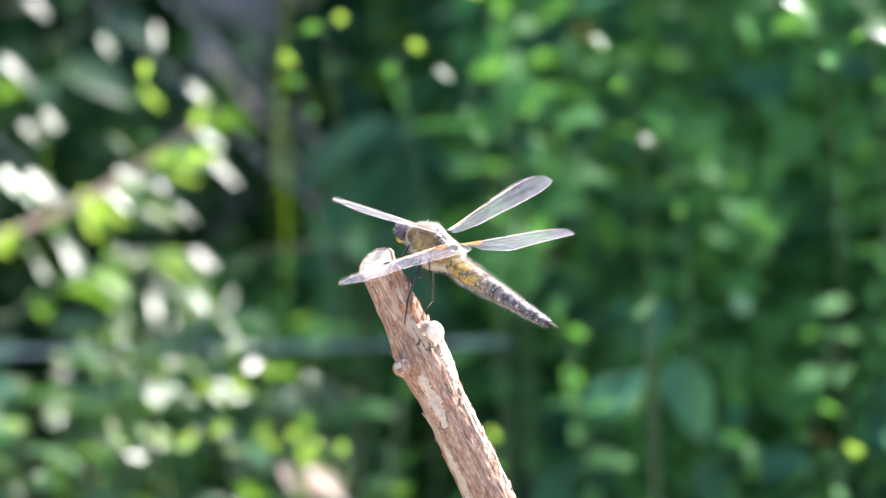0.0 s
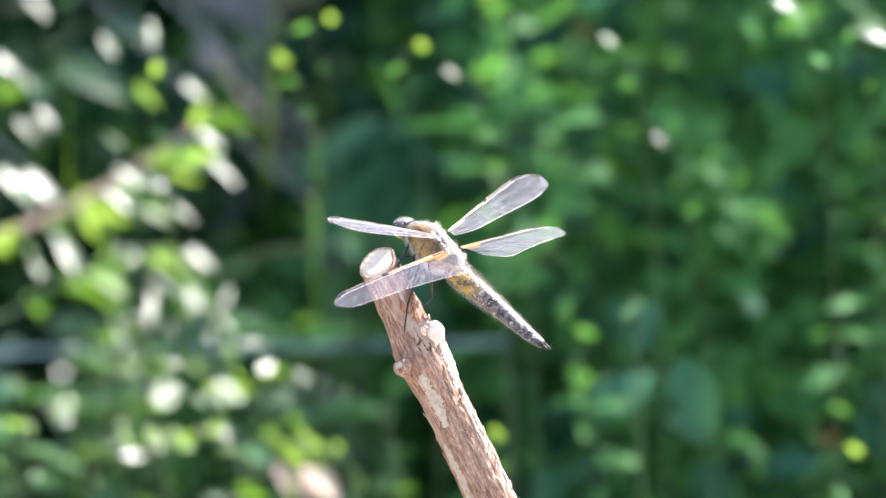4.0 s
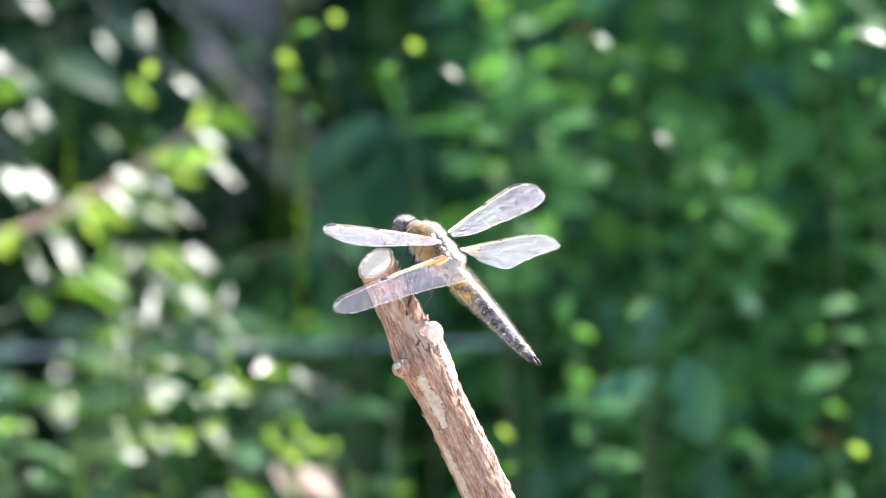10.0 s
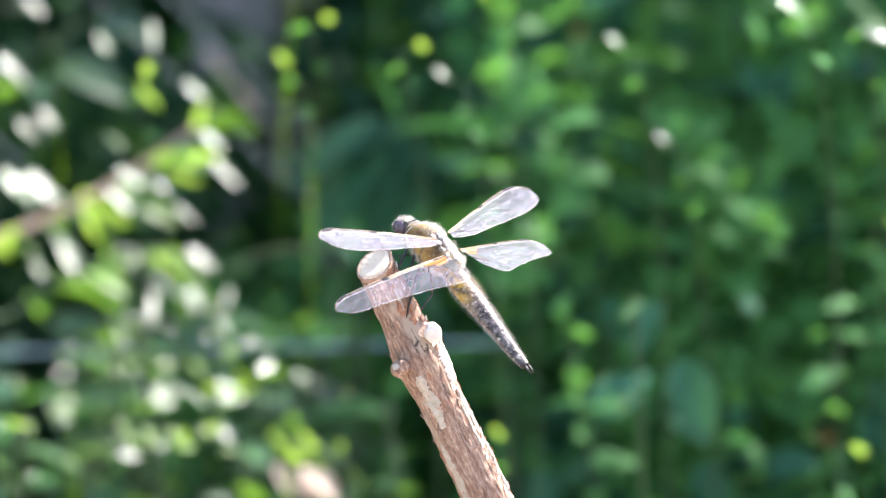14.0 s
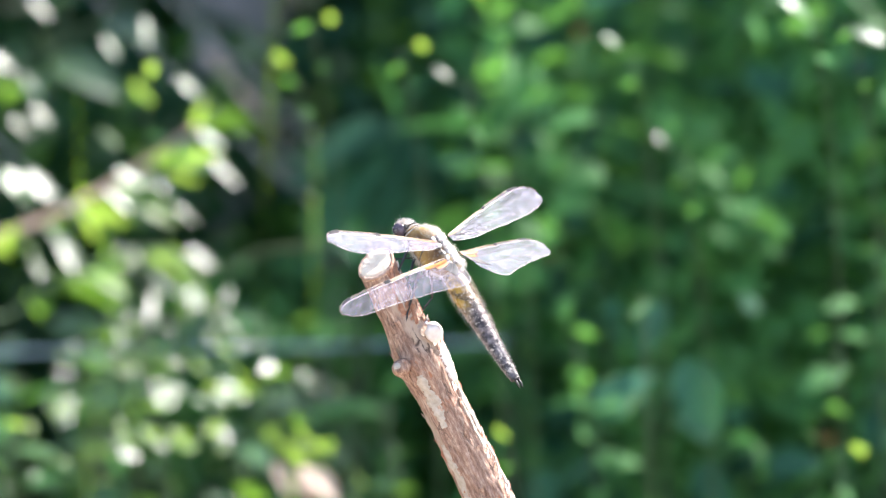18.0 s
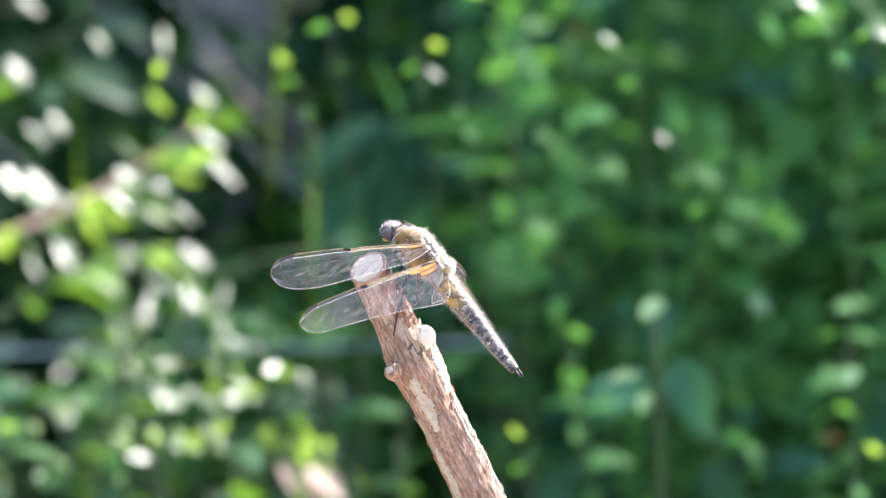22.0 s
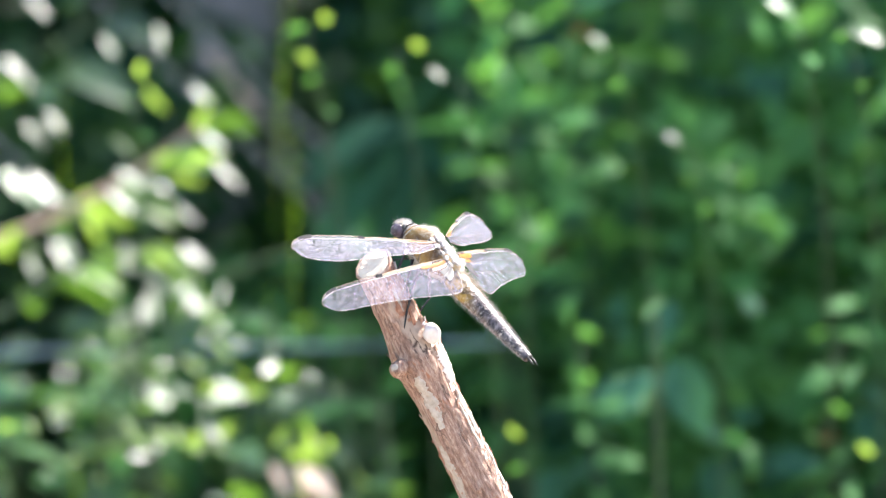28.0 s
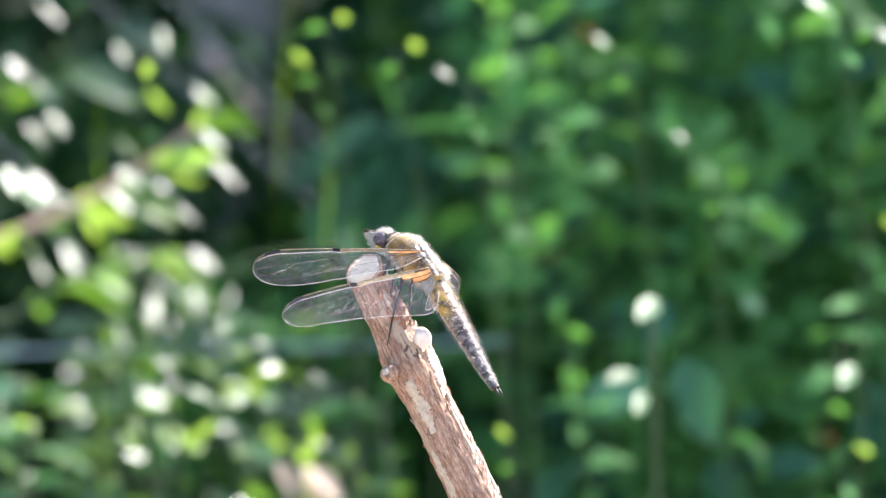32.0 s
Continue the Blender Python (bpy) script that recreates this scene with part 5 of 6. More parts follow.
def bough(name, points, radii, label, category, material=REDSTEM, group=""):
    """A woody stem with its foot in the ground; leaves are hung on it afterwards. Its origin is its foot."""
    foot = Vector(points[0])
    thing = new(name)
    thing.location = foot
    tagged(thing, label, category, group)
    bm = bmesh.new()
    pts = [Vector(p) - foot for p in points]
    fine = []
    for i in range(len(pts) - 1):
        a, b, c, d = pts[max(0, i - 1)], pts[i], pts[i + 1], pts[min(len(pts) - 1, i + 2)]
        for k in range(5):
            t = k / 5
            fine.append(0.5 * ((2 * b) + (c - a) * t + (2 * a - 5 * b + 4 * c - d) * t * t + (3 * b - a - 3 * c + d) * t ** 3))
    fine.append(pts[-1])
    tube(bm, fine, [radii[0] + (radii[1] - radii[0]) * i / len(fine) for i in range(len(fine))], 8)
    part("stem", bm, material, thing)
    return thing, fine


def hang(thing, fine, rng, n, meshes, start=0.4, size=1.0, droop=0.4):
    """n leaves along the outer part of a bough, alternating from side to side."""
    for i in range(n):
        f = start + (1 - start) * (i + 0.5) / n
        j = min(len(fine) - 2, int(f * (len(fine) - 1)))
        p = fine[j].lerp(fine[j + 1], rng.random())
        d = (fine[j + 1] - fine[j]).normalized()
        side = d.cross(Vector((0, 0, 1))).normalized() * (1 if i % 2 else -1)
        way = d * rng.uniform(0.2, 0.9) + side * rng.uniform(0.5, 1.0) + Vector((0, 0, rng.uniform(-droop - 0.4, 0.3 - droop)))
        put_leaf(thing, meshes, rng, p, way, rng.uniform(-0.6, 0.6), size * rng.uniform(0.75, 1.2))


# the sunlit shrub: an arching reddish bough and its side shoots
rng = random.Random(77)
shrubs = []
for pts, n, start in (
        ([(-0.42, 0.66, -0.02), at(-420, 760, 1.55), at(-120, 480, 1.56), at(90, 385, 1.57), at(230, 308, 1.58), at(352, 222, 1.58)], 26, 0.42),
        ([(-0.38, 0.72, -0.02), at(-300, 700, 1.60), at(-60, 420, 1.62), at(60, 250, 1.62), at(110, 60, 1.62), at(150, -80, 1.62)], 12, 0.40),
        ([(-0.33, 0.64, -0.02), at(-200, 760, 1.52), at(20, 560, 1.52), at(170, 470, 1.53), at(300, 450, 1.54), at(370, 560, 1.54)], 24, 0.45),
        ([(-0.40, 0.80, -0.02), at(-260, 500, 1.66), at(-40, 180, 1.66), at(200, 20, 1.66), at(300, -60, 1.66)], 6, 0.45)):
    s, fine = bough("shrub_bough", pts, (0.0024, 0.0011) if n == 26 else (0.002, 0.0009), "arching shrub shoot with glossy sunlit leaves", "shrub", REDSTEM if n == 26 else STEM, "shoots of the shrub")
    hang(s, fine, rng, 9 if n == 26 else int(n * 0.55), SHRUB_LEAVES if n > 22 else SHRUB_LEAVES[:2], start)
    shrubs.append(s)


def show_leaf(thing, px, py, d, meshes, rng, face, spread=0.25, size=1.0):
    """A leaf of a thing near a place, its upper side turned towards face."""
    n = (face + Vector((rng.uniform(-1, 1), rng.uniform(-1, 1), rng.uniform(-1, 1))) * spread).normalized()
    x = (Vector((rng.uniform(-1, 1), rng.uniform(-0.3, 0.3), rng.uniform(-1, 0.2)))).normalized()
    x = (x - n * x.dot(n)).normalized()
    ob = new("leaf", rng.choice(meshes))
    ob.parent = thing
    m = Matrix((x, n.cross(x), n)).transposed().to_4x4()
    ob.matrix_basis = Matrix.Translation(at(px, py, d) - thing.location - x * 0.011) @ m @ Matrix.Scale(size, 4)


def hung_leaf(thing, px, py, px1, py1, d, mesh, rng, face, spread, wide=1.0):
    """A leaf whose stalk is at one place and whose tip hangs at another."""
    p, q = at(px, py, d), at(px1, py1, d - 0.01)
    x = (q - p).normalized()
    back = view.to_3x3() @ Vector((0, 0, 1))
    if abs(back.dot(face)) > 0.3:
        x = (x - back * (x.dot(face) / back.dot(face)) * 0.85).normalized()
    n = (face + Vector((rng.uniform(-1, 1), rng.uniform(-1, 1), rng.uniform(-1, 1))) * spread).normalized()
    n = (n - x * n.dot(x)).normalized()
    ob = new("leaf", mesh)
    ob.parent = thing
    m = Matrix((x, n.cross(x), n)).transposed().to_4x4()
    f = (q - p).length / max(v.co.x for v in mesh.vertices)
    ob.matrix_basis = Matrix.Translation(p - thing.location) @ m @ Matrix.Diagonal((f, f * wide, f, 1))
    return ob


GLOW = Vector((-0.5, -0.8, -0.2)).normalized()  # a leaf that faces this way has the sun behind it
# broad leaves that hang from the bough and mirror the sun
for i, px, py, px1, py1, wide in ((0, 5, 300, 35, 340, 1.3), (0, 50, 305, 85, 345, 1.2), (0, 95, 345, 125, 365, 1.0), (0, 190, 335, 262, 398, 0.7), (0, 80, 400, 120, 435, 1.0), (0, 258, 310, 292, 330, 0.9),
                                  (0, 290, 350, 335, 385, 0.5), (0, 375, 282, 412, 318, 0.6), (0, 205, 300, 235, 318, 0.8), (0, 355, 232, 375, 248, 1.0), (2, 112, 425, 138, 482, 0.7), (2, 232, 440, 255, 478, 1.0),
                                  (2, 335, 440, 362, 462, 1.1), (2, 318, 490, 378, 560, 0.5), (2, 270, 480, 300, 500, 0.7), (2, 385, 590, 428, 610, 0.5), (2, 60, 460, 78, 500, 0.6),
                                  (1, 66, 52, 84, 74, 1.0), (1, 262, 35, 268, 80, 0.5), (1, 25, 210, 42, 230, 0.7), (1, 184, 234, 195, 247, 0.9), (1, 322, 140, 338, 154, 1.1), (1, -10, 95, 8, 112, 1.0),
                                  (3, 40, -5, 65, 15, 1.0), (3, 180, 62, 192, 84, 1.0), (3, 32, 125, 46, 142, 0.9), (1, 66, 190, 78, 208, 0.9), (3, 372, 105, 386, 122, 0.9), (2, 150, 470, 170, 520, 0.5)):
    hung_leaf(shrubs[i], px, py, px1, py1, 1.52 + 0.01 * i, FLAT_LEAVES[0], rng, HALF, rng.uniform(0.05, 0.42), wide * rng.uniform(0.5, 1.05))
# narrow leaves below it, bent down by their weight
for k in range(15):
    px, py = rng.uniform(20, 430), rng.uniform(395, 560)
    if px > 250 and py < 440:
        py += 90
    reach = rng.uniform(45, 110)
    hung_leaf(shrubs[(0, 2)[k % 2]], px, py, px + reach * rng.uniform(-0.2, 0.75), py + reach * rng.uniform(0.5, 0.95), rng.uniform(1.5, 1.58), FLAT_LEAVES[1], rng, HALF, rng.uniform(0.1, 0.6), rng.uniform(0.22, 0.42))
# young leaves that the sun shines through
for i, px, py, px1, py1, wide in ((0, 270, 292, 330, 268, 0.8), (0, 295, 268, 375, 290, 0.7), (0, 345, 225, 355, 190, 0.7), (0, 165, 375, 205, 392, 1.0), (0, 300, 300, 330, 318, 0.6), (0, 30, 400, 5, 420, 0.6),
                                  (2, 225, 505, 205, 540, 0.4), (1, 240, 145, 250, 165, 0.7)):
    hung_leaf(shrubs[i], px, py, px1, py1, 1.53, SHRUB_LEAVES[2], rng, GLOW, 0.35, wide * 0.8)

# a low bush at its foot
low_shoots = []
for i in range(40):
    px, py = (rng.uniform(-60, 560), rng.uniform(590, 860)) if i < 20 else (rng.uniform(480, 720), rng.uniform(640, 860)) if i < 28 else (rng.uniform(120, 560), rng.uniform(520, 620))
    d = rng.uniform(1.42, 1.85)
    tip = at(px, py, d)
    foot = Vector((tip.x + rng.uniform(-0.06, 0.06), tip.y + rng.uniform(-0.03, 0.06), -0.02))
    s, fine = bough("low_shoot", [foot, foot.lerp(tip, 0.5) + Vector((0.01, 0.01, 0.02)), tip], (0.003, 0.001), "low green shoot with small sun-flecked leaves", "shrub", STEM, "low shoots at the foot of the shrub")
    hang(s, fine, rng, 16, SHRUB_LEAVES[:2] if i % 6 else HERB_LEAVES, 0.3, 0.75, 0.1)
    for k in range(2 if i < 20 else 0):
        show_leaf(s, px + rng.uniform(-60, 60), py + rng.uniform(-40, 60), d, SHRUB_LEAVES[2:] if k else FLAT_LEAVES, rng, HALF, 0.2, 0.22)
    low_shoots.append(s)

# young leaves that glow at the foot of the shrub
for i, px, py in ((0, 505, 770), (1, 540, 815), (2, 570, 820), (3, 520, 745), (4, 555, 830), (5, 250, 790), (6, 300, 800), (7, 600, 825), (8, 420, 690), (9, 440, 700), (10, 470, 690),
                  (11, 60, 770), (12, 350, 790), (13, 455, 640), (14, 405, 740), (15, 585, 815), (16, 500, 800), (17, 530, 795)):
    show_leaf(low_shoots[i], px, py, 1.42, SHRUB_LEAVES[2:], rng, GLOW, 0.6, 0.30)

# a bright clump low down, and single leaves that glint
for px, py, size in ((200, 800, 0.4), (232, 790, 0.5), (268, 800, 0.45), (300, 795, 0.5), (332, 800, 0.45), (365, 803, 0.35), (250, 775, 0.35), (290, 785, 0.4), (80, 735, 0.45), (92, 760, 0.45), (66, 790, 0.4),
                     (75, 815, 0.3), (430, 720, 0.4), (445, 665, 0.35), (360, 702, 0.35), (332, 672, 0.3), (280, 655, 0.25), (500, 645, 0.2), (175, 632, 0.25), (400, 795, 0.2), (30, 860, 0.3),
                     (315, 690, 0.3), (400, 605, 0.35), (430, 612, 0.3), (225, 850, 0.25), (440, 640, 0.3), (650, 720, 0.15)):
    show_leaf(low_shoots[rng.randrange(20)], px, py, 1.40, FLAT_LEAVES if rng.random() < 0.5 else SHRUB_LEAVES[2:], rng, HALF, 0.16, size * rng.uniform(0.5, 0.8))

# one large lobed leaf plant between shrub and herbs
broad, fine = bough("broad_leaved_plant", [(-0.02, 0.66, -0.02), at(640, 700, 1.57), at(690, 420, 1.57), at(700, 215, 1.57)], (0.0022, 0.0012), "bluish green plant with a large star of pointed leaves", "plant", STEM)
for a, l in ((205, 1.1), (228, 1.2), (252, 1.25), (278, 1.0), (305, 0.8), (100, 0.6), (60, 0.6)):
    w = view.to_3x3() @ Vector((math.cos(radians(a)), math.sin(radians(a)), 0.25))
    put_leaf(broad, BROAD_LEAVES, rng, fine[-1], w, 0.3 * math.cos(radians(a)), l)
hang(broad, fine, rng, 6, BROAD_LEAVES, 0.4, 0.9)

# sprigs whose leaves catch the sun
sprigs = []
for px, py, d, kind in ((1438, 22, 1.27, 0), (1118, 92, 1.35, 0), (832, 145, 1.33, 0), (1522, 45, 1.27, 0), (1478, 785, 1.36, 2), (905, 805, 1.36, 2),
                        (705, 85, 1.38, 2), (885, 15, 1.36, 2), (1210, 270, 1.36, 0), (1550, 390, 1.38, 2), 
                        (250, 160, 1.4, 2), (552, 38, 1.4, 2), (533, 135, 1.42, 2)):
    tip = at(px, py, d)
    s, fine = bough("sprig", [(tip.x + 0.02, tip.y + 0.01, -0.02), tip + Vector((0.012, 0.01, -0.12)), tip], (0.0004, 0.0003), "thin green sprig with a leaf that catches the sun", "plant", STEM, "sprigs among the herbs")
    hang(s, fine, rng, 2, HERB_LEAVES[:3], 0.85, 0.22)
    show_leaf(s, px, py, d, SHRUB_LEAVES[kind:kind + 1], rng, HALF if kind < 2 else GLOW, 0.05 if kind < 2 else 0.3, 0.48 if px > 1400 and py < 50 else 0.26)
    sprigs.append(s)

# leaves that turn in the gusts and flash
flashing = []
tip = at(1125, 540, 1.31)
s, fine = bough("sprig", [(tip.x + 0.02, tip.y + 0.02, -0.02), at(1140, 800, 1.32), tip], (0.0008, 0.0005), "green sprig with broad leaves that turn in the wind", "plant", STEM, "sprigs among the herbs")
for px, py, px1, py1, wide in ((1140, 530, 1108, 570, 1.1), (1100, 660, 1060, 676, 1.1), (1120, 695, 1110, 735, 0.9), (1490, 645, 1470, 685, 1.0)):
    flashing.append(hung_leaf(s, px, py, px1, py1, 1.305, FLAT_LEAVES[0], rng, HALF, 0.03, wide * 0.8))
for px, py, px1, py1, wide in ((1165, 535, 1120, 625, 1.1), (1190, 735, 1260, 770, 1.0)):
    hung_leaf(s, px, py, px1, py1, 1.45, BROAD_LEAVES[0], rng, Vector((0, -0.65, 0.75)), 0.2, wide * 1.1)
sprigs.append(s)
# leaves of the front herbs, turned to the open sky
for i in range(36):
    h = herbs[i % 43]
    p = h.location
    px = 784 + p.x * 7459 / (p.y + 0.885) + rng.uniform(-60, 60)
    show_leaf(h, px, rng.uniform(40, 880) if i % 43 >= 18 else rng.uniform(640, 880), (p.y + 0.885) * 1.02, HERB_LEAVES[3:], rng, Vector((0, -0.8, 0.6)), 0.6, rng.uniform(0.5, 0.9))

right_herbs = [h for h in herbs[:43] if h.location.x > 0.10]
for i in range(75):
    h = right_herbs[i % len(right_herbs)]
    p = h.location
    px = 784 + p.x * 7459 / (p.y + 0.885) + rng.uniform(-50, 50)
    show_leaf(h, px, rng.uniform(-20, 560), (p.y + 0.885) * 1.02, HERB_LEAVES, rng, Vector((0.1, -0.7, 0.7)), 0.6, rng.uniform(0.3, 0.55))

# two taller sprays of the herbs reach into the light
for i in range(75):
    h = right_herbs[i % len(right_herbs)]
    f = rng.random()
    px, py = (945 + 40 * math.sin(f * 5) + rng.gauss(0, 30), 130 + 430 * f) if i < 40 else (1200 + 150 * f + rng.gauss(0, 18), 220 + 210 * f)
    show_leaf(h, px, py, rng.uniform(1.45, 1.5), HERB_LEAVES[:3], rng, Vector((0.1, -0.65, 0.75)), 0.6, rng.uniform(0.3, 0.5))

# long grass between
blades = []
for px0, px1, py1, d in ((500, 525, 720, 1.38), (240, 120, 150, 1.46), (430, 505, -40, 1.5), (610, 545, 210, 1.52)):
    foot = at(px0, 900, d)
    foot.z = -0.02
    tip = at(px1, py1, d)
    mid = foot.lerp(tip, 0.55) + Vector((-0.01, 0, 0.03))
    bm = bmesh.new()
    rows = []
    for i in range(15):
        f = i / 14
        p = foot * (1 - f) ** 2 + mid * 2 * f * (1 - f) + tip * f * f - foot
        w = (0.0009 + 0.0022 * max(0.0, f - 0.75) * 4) * (1 - f) ** 0.5 + 0.0003
        side = Vector((math.cos(f * 2), math.sin(f * 2), 0)) * w
        rows.append([bm.verts.new(p - side), bm.verts.new(p + Vector((0, 0.001, -0.0008))), bm.verts.new(p + side)])
    for a, b in zip(rows, rows[1:]):
        for k in range(2):
            bm.faces.new((a[k], a[k + 1], b[k + 1], b[k]))
    g = new("grass_blade", mesh_of("grass_blade", bm, GRASS))
    g.location = foot
    tagged(g, "long bright green grass blade lit from behind", "grass", "long grass blades")
    blades.append(g)

# ---- fence behind the plants ----
fence = new("wire_fence")
fence.location = (-0.4, 0.66, 0)
tagged(fence, "old galvanised wire fence with slanting wires", "fence")


def wire(name, a, b, r, material=WIRE):
    bm = bmesh.new()
    o = Vector(fence.location)
    a, b = Vector(a) - o, Vector(b) - o
    tube(bm, [a.lerp(b, i / 6) + Vector((0, 0, -0.004 * math.sin(math.pi * i / 6))) for i in range(7)], r, 7)
    part(name, bm, material, fence)


for py in (605, -560, 1700):
    wire("wire", at(-1500, py + 8, 1.80), at(900, py, 1.545), 0.0007)
for px in (-150, 290, 420):
    a, b = at(px - 300, 100 - 300 * 0.95, 1.70), at(px + 420, 100 + 420 * 0.95, 1.70)
    wire("slanting_wire", a, b, 0.0005, SHADED_WIRE)

bm = bmesh.new()
p = at(905, 605, 1.55) - Vector(fence.location)
tube(bm, [(p.x + 0.002 * math.sin(i * 2.0), p.y, -0.05 + (p.z + 0.06) * i / 8) for i in range(9)], 0.0016, 8)
part("stake", bm, STEM, fence, "thin dark green stake that holds the wires")
fence_post = new("fence_post")
p = at(420, 60, 2.35)
fence_post.location = (p.x, p.y, 0)
tagged(fence_post, "weathered grey wooden fence post in shade", "post")
bm = bmesh.new()
tube(bm, [(0.002 * math.sin(i), 0, -0.1 + 1.3 * i / 20) for i in range(21)], [0.027 * (1 + 0.04 * math.sin(i * 1.7)) for i in range(21)], 18)
part("post", bm, POST, fence_post)
twig, fine = bough("dead_twig", [(-0.05, 1.02, -0.02), at(600, 520, 1.88), at(520, 290, 1.88), at(440, 180, 1.88), at(365, 92, 1.88)], (0.0004, 0.0007), "pale dead twig leaning against the fence", "twig", STONE)

DRY = leaf_material("dry_leaf", (0.45, 0.34, 0.28), (0.66, 0.54, 0.46), (0.75, 0.6, 0.5), 0.7, 0.5, 0.2)
DRY_LEAF = [leaf_mesh("dry_leaf", 0.022, 0.012, DRY, 0.5, 0.2)]
tip = at(545, 860, 1.42)
dry_shoot, fine = bough("dead_shoot", [(tip.x + 0.01, tip.y + 0.02, -0.02), tip + Vector((0.006, 0.012, -0.15)), tip], (0.002, 0.001), "dead shoot with pale withered leaves", "plant", REDSTEM)
for px, py in ((515, 868), (545, 862), (585, 872)):
    show_leaf(dry_shoot, px, py, 1.42, DRY_LEAF, rng, Vector((0.3, -0.5, 0.8)), 0.3, 0.7)
stalk, fine = bough("dry_stalk", [(-0.17, 0.5, -0.02), at(180, 700, 1.5), at(400, 478, 1.5), at(560, 435, 1.5), at(690, 420, 1.5)], (0.0007, 0.0007), "thin olive stalk bent over", "plant", STRAW)

# ---- leaf masses that close the place, two of them unseen sun blockers ----
def leaf_mass(name, box, count, size, material, seed, label):
    """Many single leaves in one mesh, thick towards the middle of a box and ragged at its rim."""
    rng = np.random.default_rng(seed)
    (x0, x1), (y0, y1), (z0, z1) = box
    c = rng.uniform((x0, y0, z0), (x1, y1, z1), (count, 3))
    top = z1 * (0.94 + 0.06 * np.sin(c[:, 0] * 7.3 + 1.1) * np.cos(c[:, 1] * 5.1))
    c[:, 2] = np.where(c[:, 2] > top, z0 + (c[:, 2] - z0) * 0.8, c[:, 2])
    # round off the outline and let it bulge
    mid, half = np.array(((x0 + x1) / 2, (y0 + y1) / 2, z0)), np.array(((x1 - x0) / 2, (y1 - y0) / 2, z1 - z0))
    u = (c - mid) / half
    reach = (np.abs(u) ** 5).sum(1) ** 0.2
    c = mid + u / np.maximum(reach, 1.0)[:, None] * half
    swell = 0.035 * np.stack([np.sin(c[:, 1] * 13 + seed) + np.sin(c[:, 2] * 17), np.sin(c[:, 0] * 12 + seed) + np.sin(c[:, 2] * 15), np.sin(c[:, 0] * 14) + np.sin(c[:, 1] * 11 + seed)], 1)
    c = c + swell * np.array((1.0, 1.0, 0.6)) * (c[:, 2:] > 0.05)
    a = rng.normal(size=(count, 3))
    a[:, 2] -= 0.3
    a /= np.linalg.norm(a, axis=1)[:, None]
    b = np.cross(a, rng.normal(size=(count, 3)))
    b /= np.linalg.norm(b, axis=1)[:, None]
    up = np.cross(a, b)
    s = size * rng.uniform(0.6, 1.3, (count, 1))
    quad = [c, c + a * s * 0.5 + b * s * 0.24 + up * s * 0.05, c + a * s, c + a * s * 0.5 - b * s * 0.24 + up * s * 0.05, c + a * s * 0.5]
    verts = np.stack(quad, 1).reshape(-1, 3)
    i = np.arange(count)[:, None] * 5
    faces = np.concatenate([i + np.array([0, 1, 4]), i + np.array([1, 2, 4]), i + np.array([2, 3, 4]), i + np.array([3, 0, 4])])
    me = bpy.data.meshes.new(name)
    me.from_pydata(verts.tolist(), [], faces.tolist())
    me.materials.append(material)
    ob = new(name, me)
    tagged(ob, label, "hedge", kind="stuff")
    return ob


leaf_mass("back_herbs", ((0.0, 0.62), (1.15, 1.6), (0.0, 0.95)), 9000, 0.035, HERB, 8, "dense green herbs standing in the shade")
leaf_mass("herb_leaves", ((0.035, 0.40), (0.62, 0.84), (0.20, 0.56)), 4000, 0.017, HERB, 23, "small green leaves between the herb stems")
leaf_mass("shade_herbs", ((-0.10, 0.05), (0.88, 1.12), (0.08, 0.40)), 800, 0.022, HERB, 24, "small green leaves in the shade behind the perch")
leaf_mass("dark_undergrowth", ((-0.7, 0.12), (1.0, 1.35), (0.0, 0.36)), 6000, 0.03, SHADED_LEAF, 9, "low leaves under the fence, their colour darkened as shade")
leaf_mass("shaded_leaves", ((-0.38, 0.05), (1.08, 1.32), (0.15, 0.445)), 2500, 0.028, SHADED_LEAF, 15, "leaves below the fence post, shade put into their dark colour")
leaf_mass("dark_thicket", ((-1.0, 0.5), (1.65, 2.3), (0.0, 1.0)), 18000, 0.05, SHADED_LEAF, 16, "thicket behind the fence, shade put into its dark colour")
# the next two stand out of view, added to keep sun off the herbs
leaf_mass("near_hedge_foliage", ((0.485, 1.02), (0.935, 1.42), (0.0, 1.29)), 10500, 0.045, SHADED_LEAF, 12, "unseen hedge front added to shade the herbs")
leaf_mass("hedge_foliage", ((0.74, 1.9), (1.0, 2.0), (0.0, 1.51)), 25500, 0.045, SHADED_LEAF, 1, "unseen hedge added to block sun from the herbs")
leaf_mass("far_foliage", ((-1.9, 1.9), (2.4, 3.2), (0.0, 2.3)), 26000, 0.06, SHADED_LEAF, 2, "leafy thicket behind the fence, its colour darkened as shade")
leaf_mass("undergrowth", ((-0.9, 0.9), (0.9, 1.9), (0.0, 0.22)), 5000, 0.03, HERB, 3, "low tangle of leaves on the ground")
leaf_mass("side_foliage", ((-2.2, -1.0), (-1.5, 2.4), (0.0, 1.4)), 9000, 0.06, SHADED_LEAF, 4, "leafy thicket beside the clearing")


# ---- what moves ----
def swaying(thing, rows, axis="Y"):
    """Tips a thing about its foot by so many degrees at each time."""
    home = thing.matrix_basis.copy()
    walk(thing, [(t, home @ Matrix.Rotation(radians(a), 4, axis)) for t, a in rows])


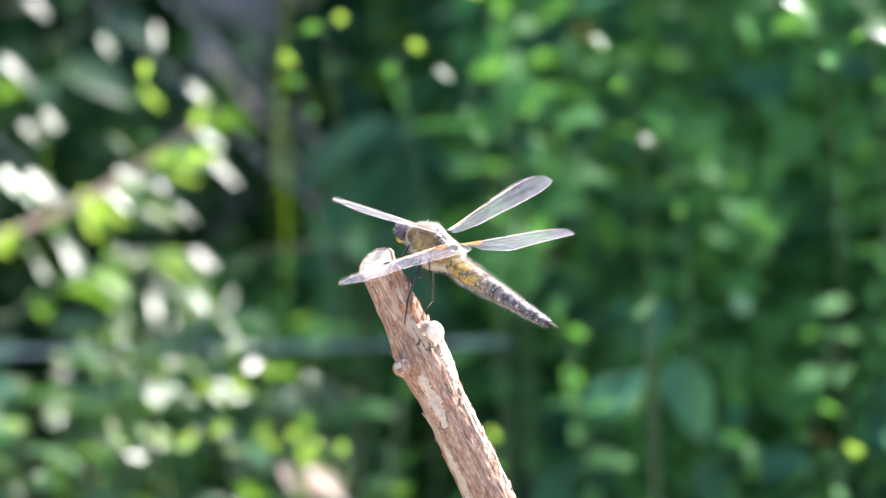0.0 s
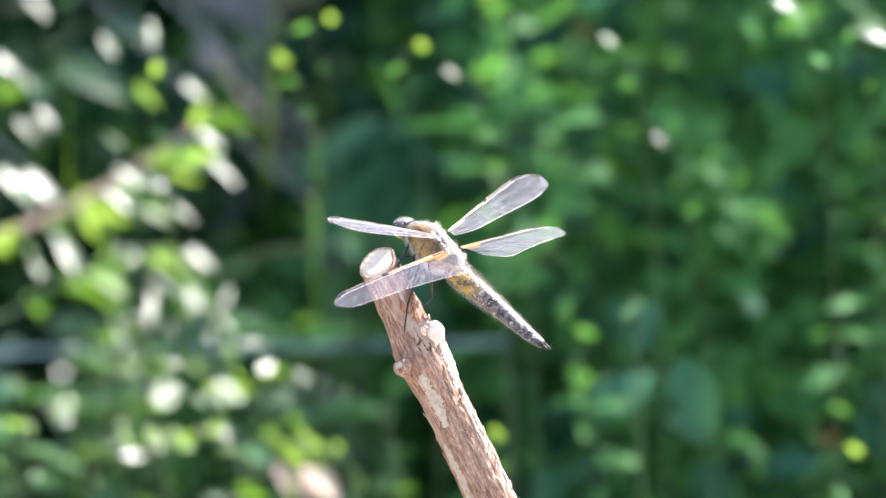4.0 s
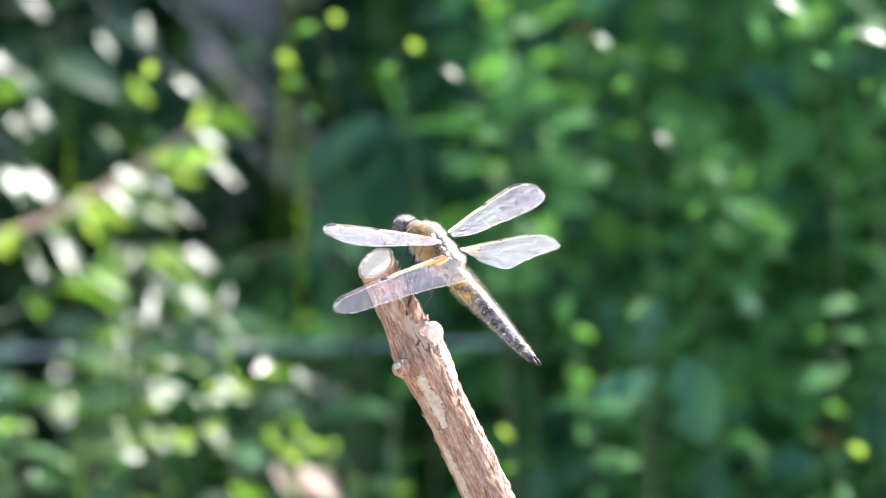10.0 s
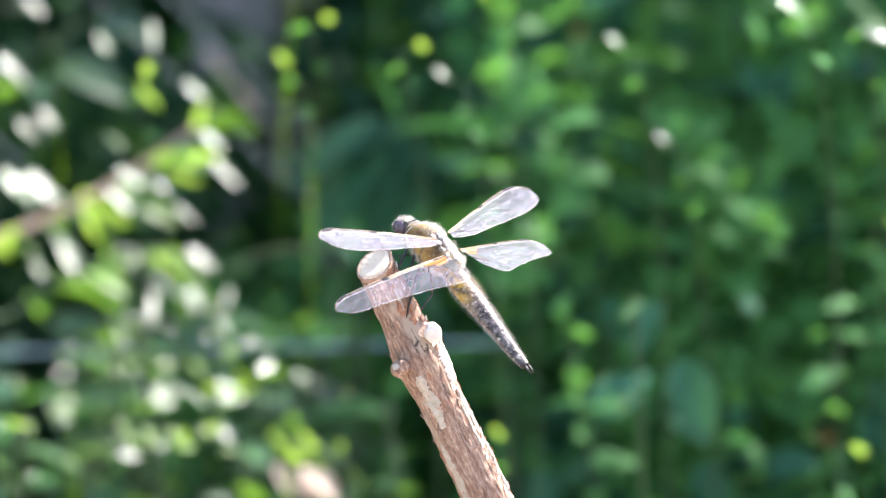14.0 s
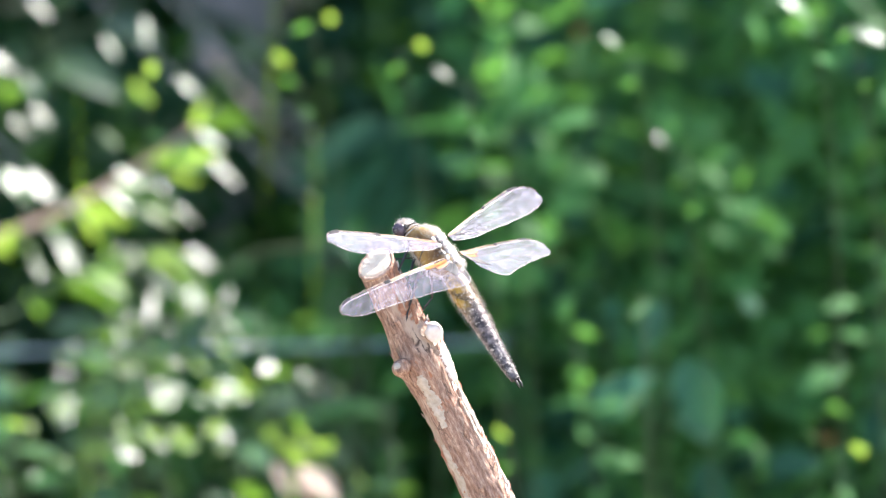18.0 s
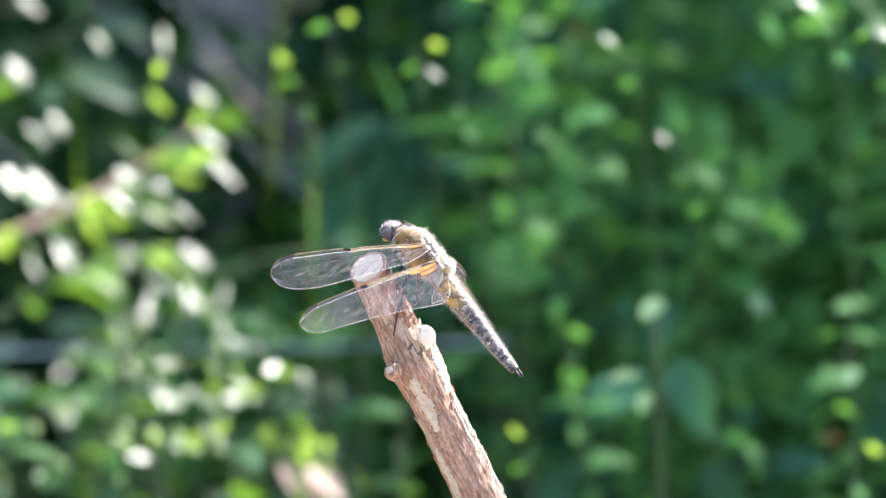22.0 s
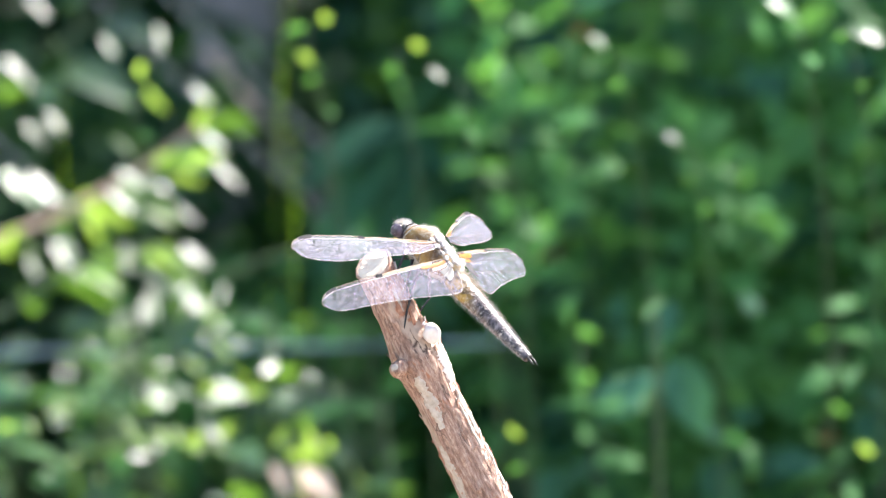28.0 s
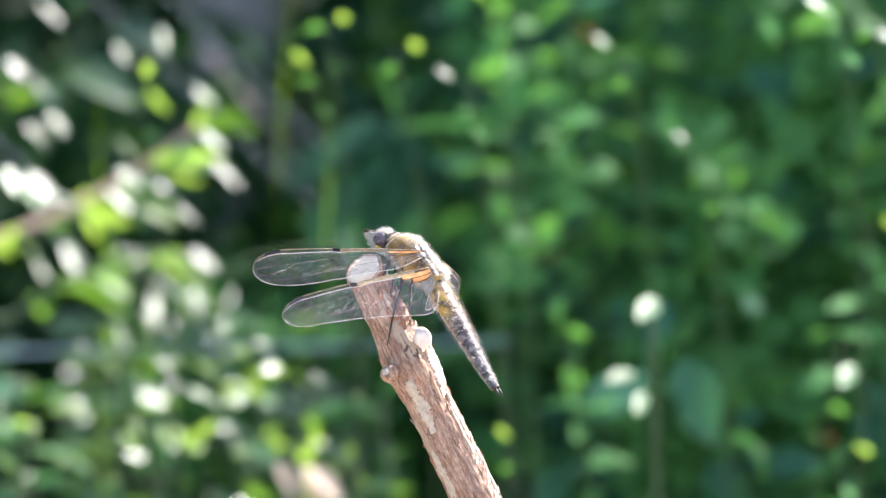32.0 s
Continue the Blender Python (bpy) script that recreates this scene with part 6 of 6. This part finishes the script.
def breeze(seed, strength):
    """The wind: calm until 19 s, gusty afterwards."""
    rng = random.Random(seed)
    rows = []
    for i in range(33):
        gust = 0.35 if 3 <= i <= 18 else 1.0
        rows.append((float(i), strength * gust * rng.uniform(-1, 1) + (0.3 * strength if i > 19 else 0)))
    return rows


def motions():
    walk(dragonfly, BODY_ROWS)
    walk(abdomen, ABDOMEN_ROWS)
    walk(left_forewing, LEFT_FOREWING_ROWS)
    walk(left_hindwing, LEFT_HINDWING_ROWS)
    walk(right_forewing, RIGHT_FOREWING_ROWS)
    walk(right_hindwing, RIGHT_HINDWING_ROWS)
    out = (perch_home.to_3x3().inverted() @ view.to_3x3() @ Vector((0, 0, 1))).normalized()
    walk(perch, [(t, perch_home @ Matrix.Rotation(radians(a), 4, out)) for t, a in PERCH_SWAY])
    swaying(shrubs[0], [(0.0, 0.0), (1.0, 0.05), (3.0, -0.03), (8.0, 0.0), (14.0, 0.03), (19.0, 0.0), (20.0, 0.1), (21.0, -0.15), (22.0, 0.0), (23.0, -0.05), (24.0, 0.05), (24.5, 0.4), (25.0, 0.75), (25.6, 0.4),
                        (26.5, 0.1), (28.0, 0.1), (30.0, 0.0), (31.0, 0.05), (32.0, 0.05)])
    for i, s in enumerate(shrubs[1:]):
        swaying(s, breeze(500 + i, 0.5))
    for leaf in flashing:
        home = leaf.matrix_basis.copy()
        walk(leaf, [(t, home @ Matrix.Rotation(radians(a), 4, "X")) for t, a in ((0.0, 60.0), (19.4, 60.0), (20.0, 30.0), (21.0, 13.0), (22.0, 26.0), (23.0, 24.0), (24.0, 9.0), (25.0, 16.0), (26.0, 50.0), (30.8, 60.0), (32.0, 14.0))])
    for i, s in enumerate(herbs[:43]):
        swaying(s, breeze(600 + i, 0.5))
    for i, s in enumerate(low_shoots + sprigs):
        swaying(s, breeze(700 + i, 0.6))
    for i, s in enumerate(blades):
        swaying(s, breeze(800 + i, 1.2))
    swaying(broad, breeze(900, 0.4))
    swaying(stalk, breeze(901, 0.4))
    swaying(dry_shoot, breeze(902, 0.4))


motions()
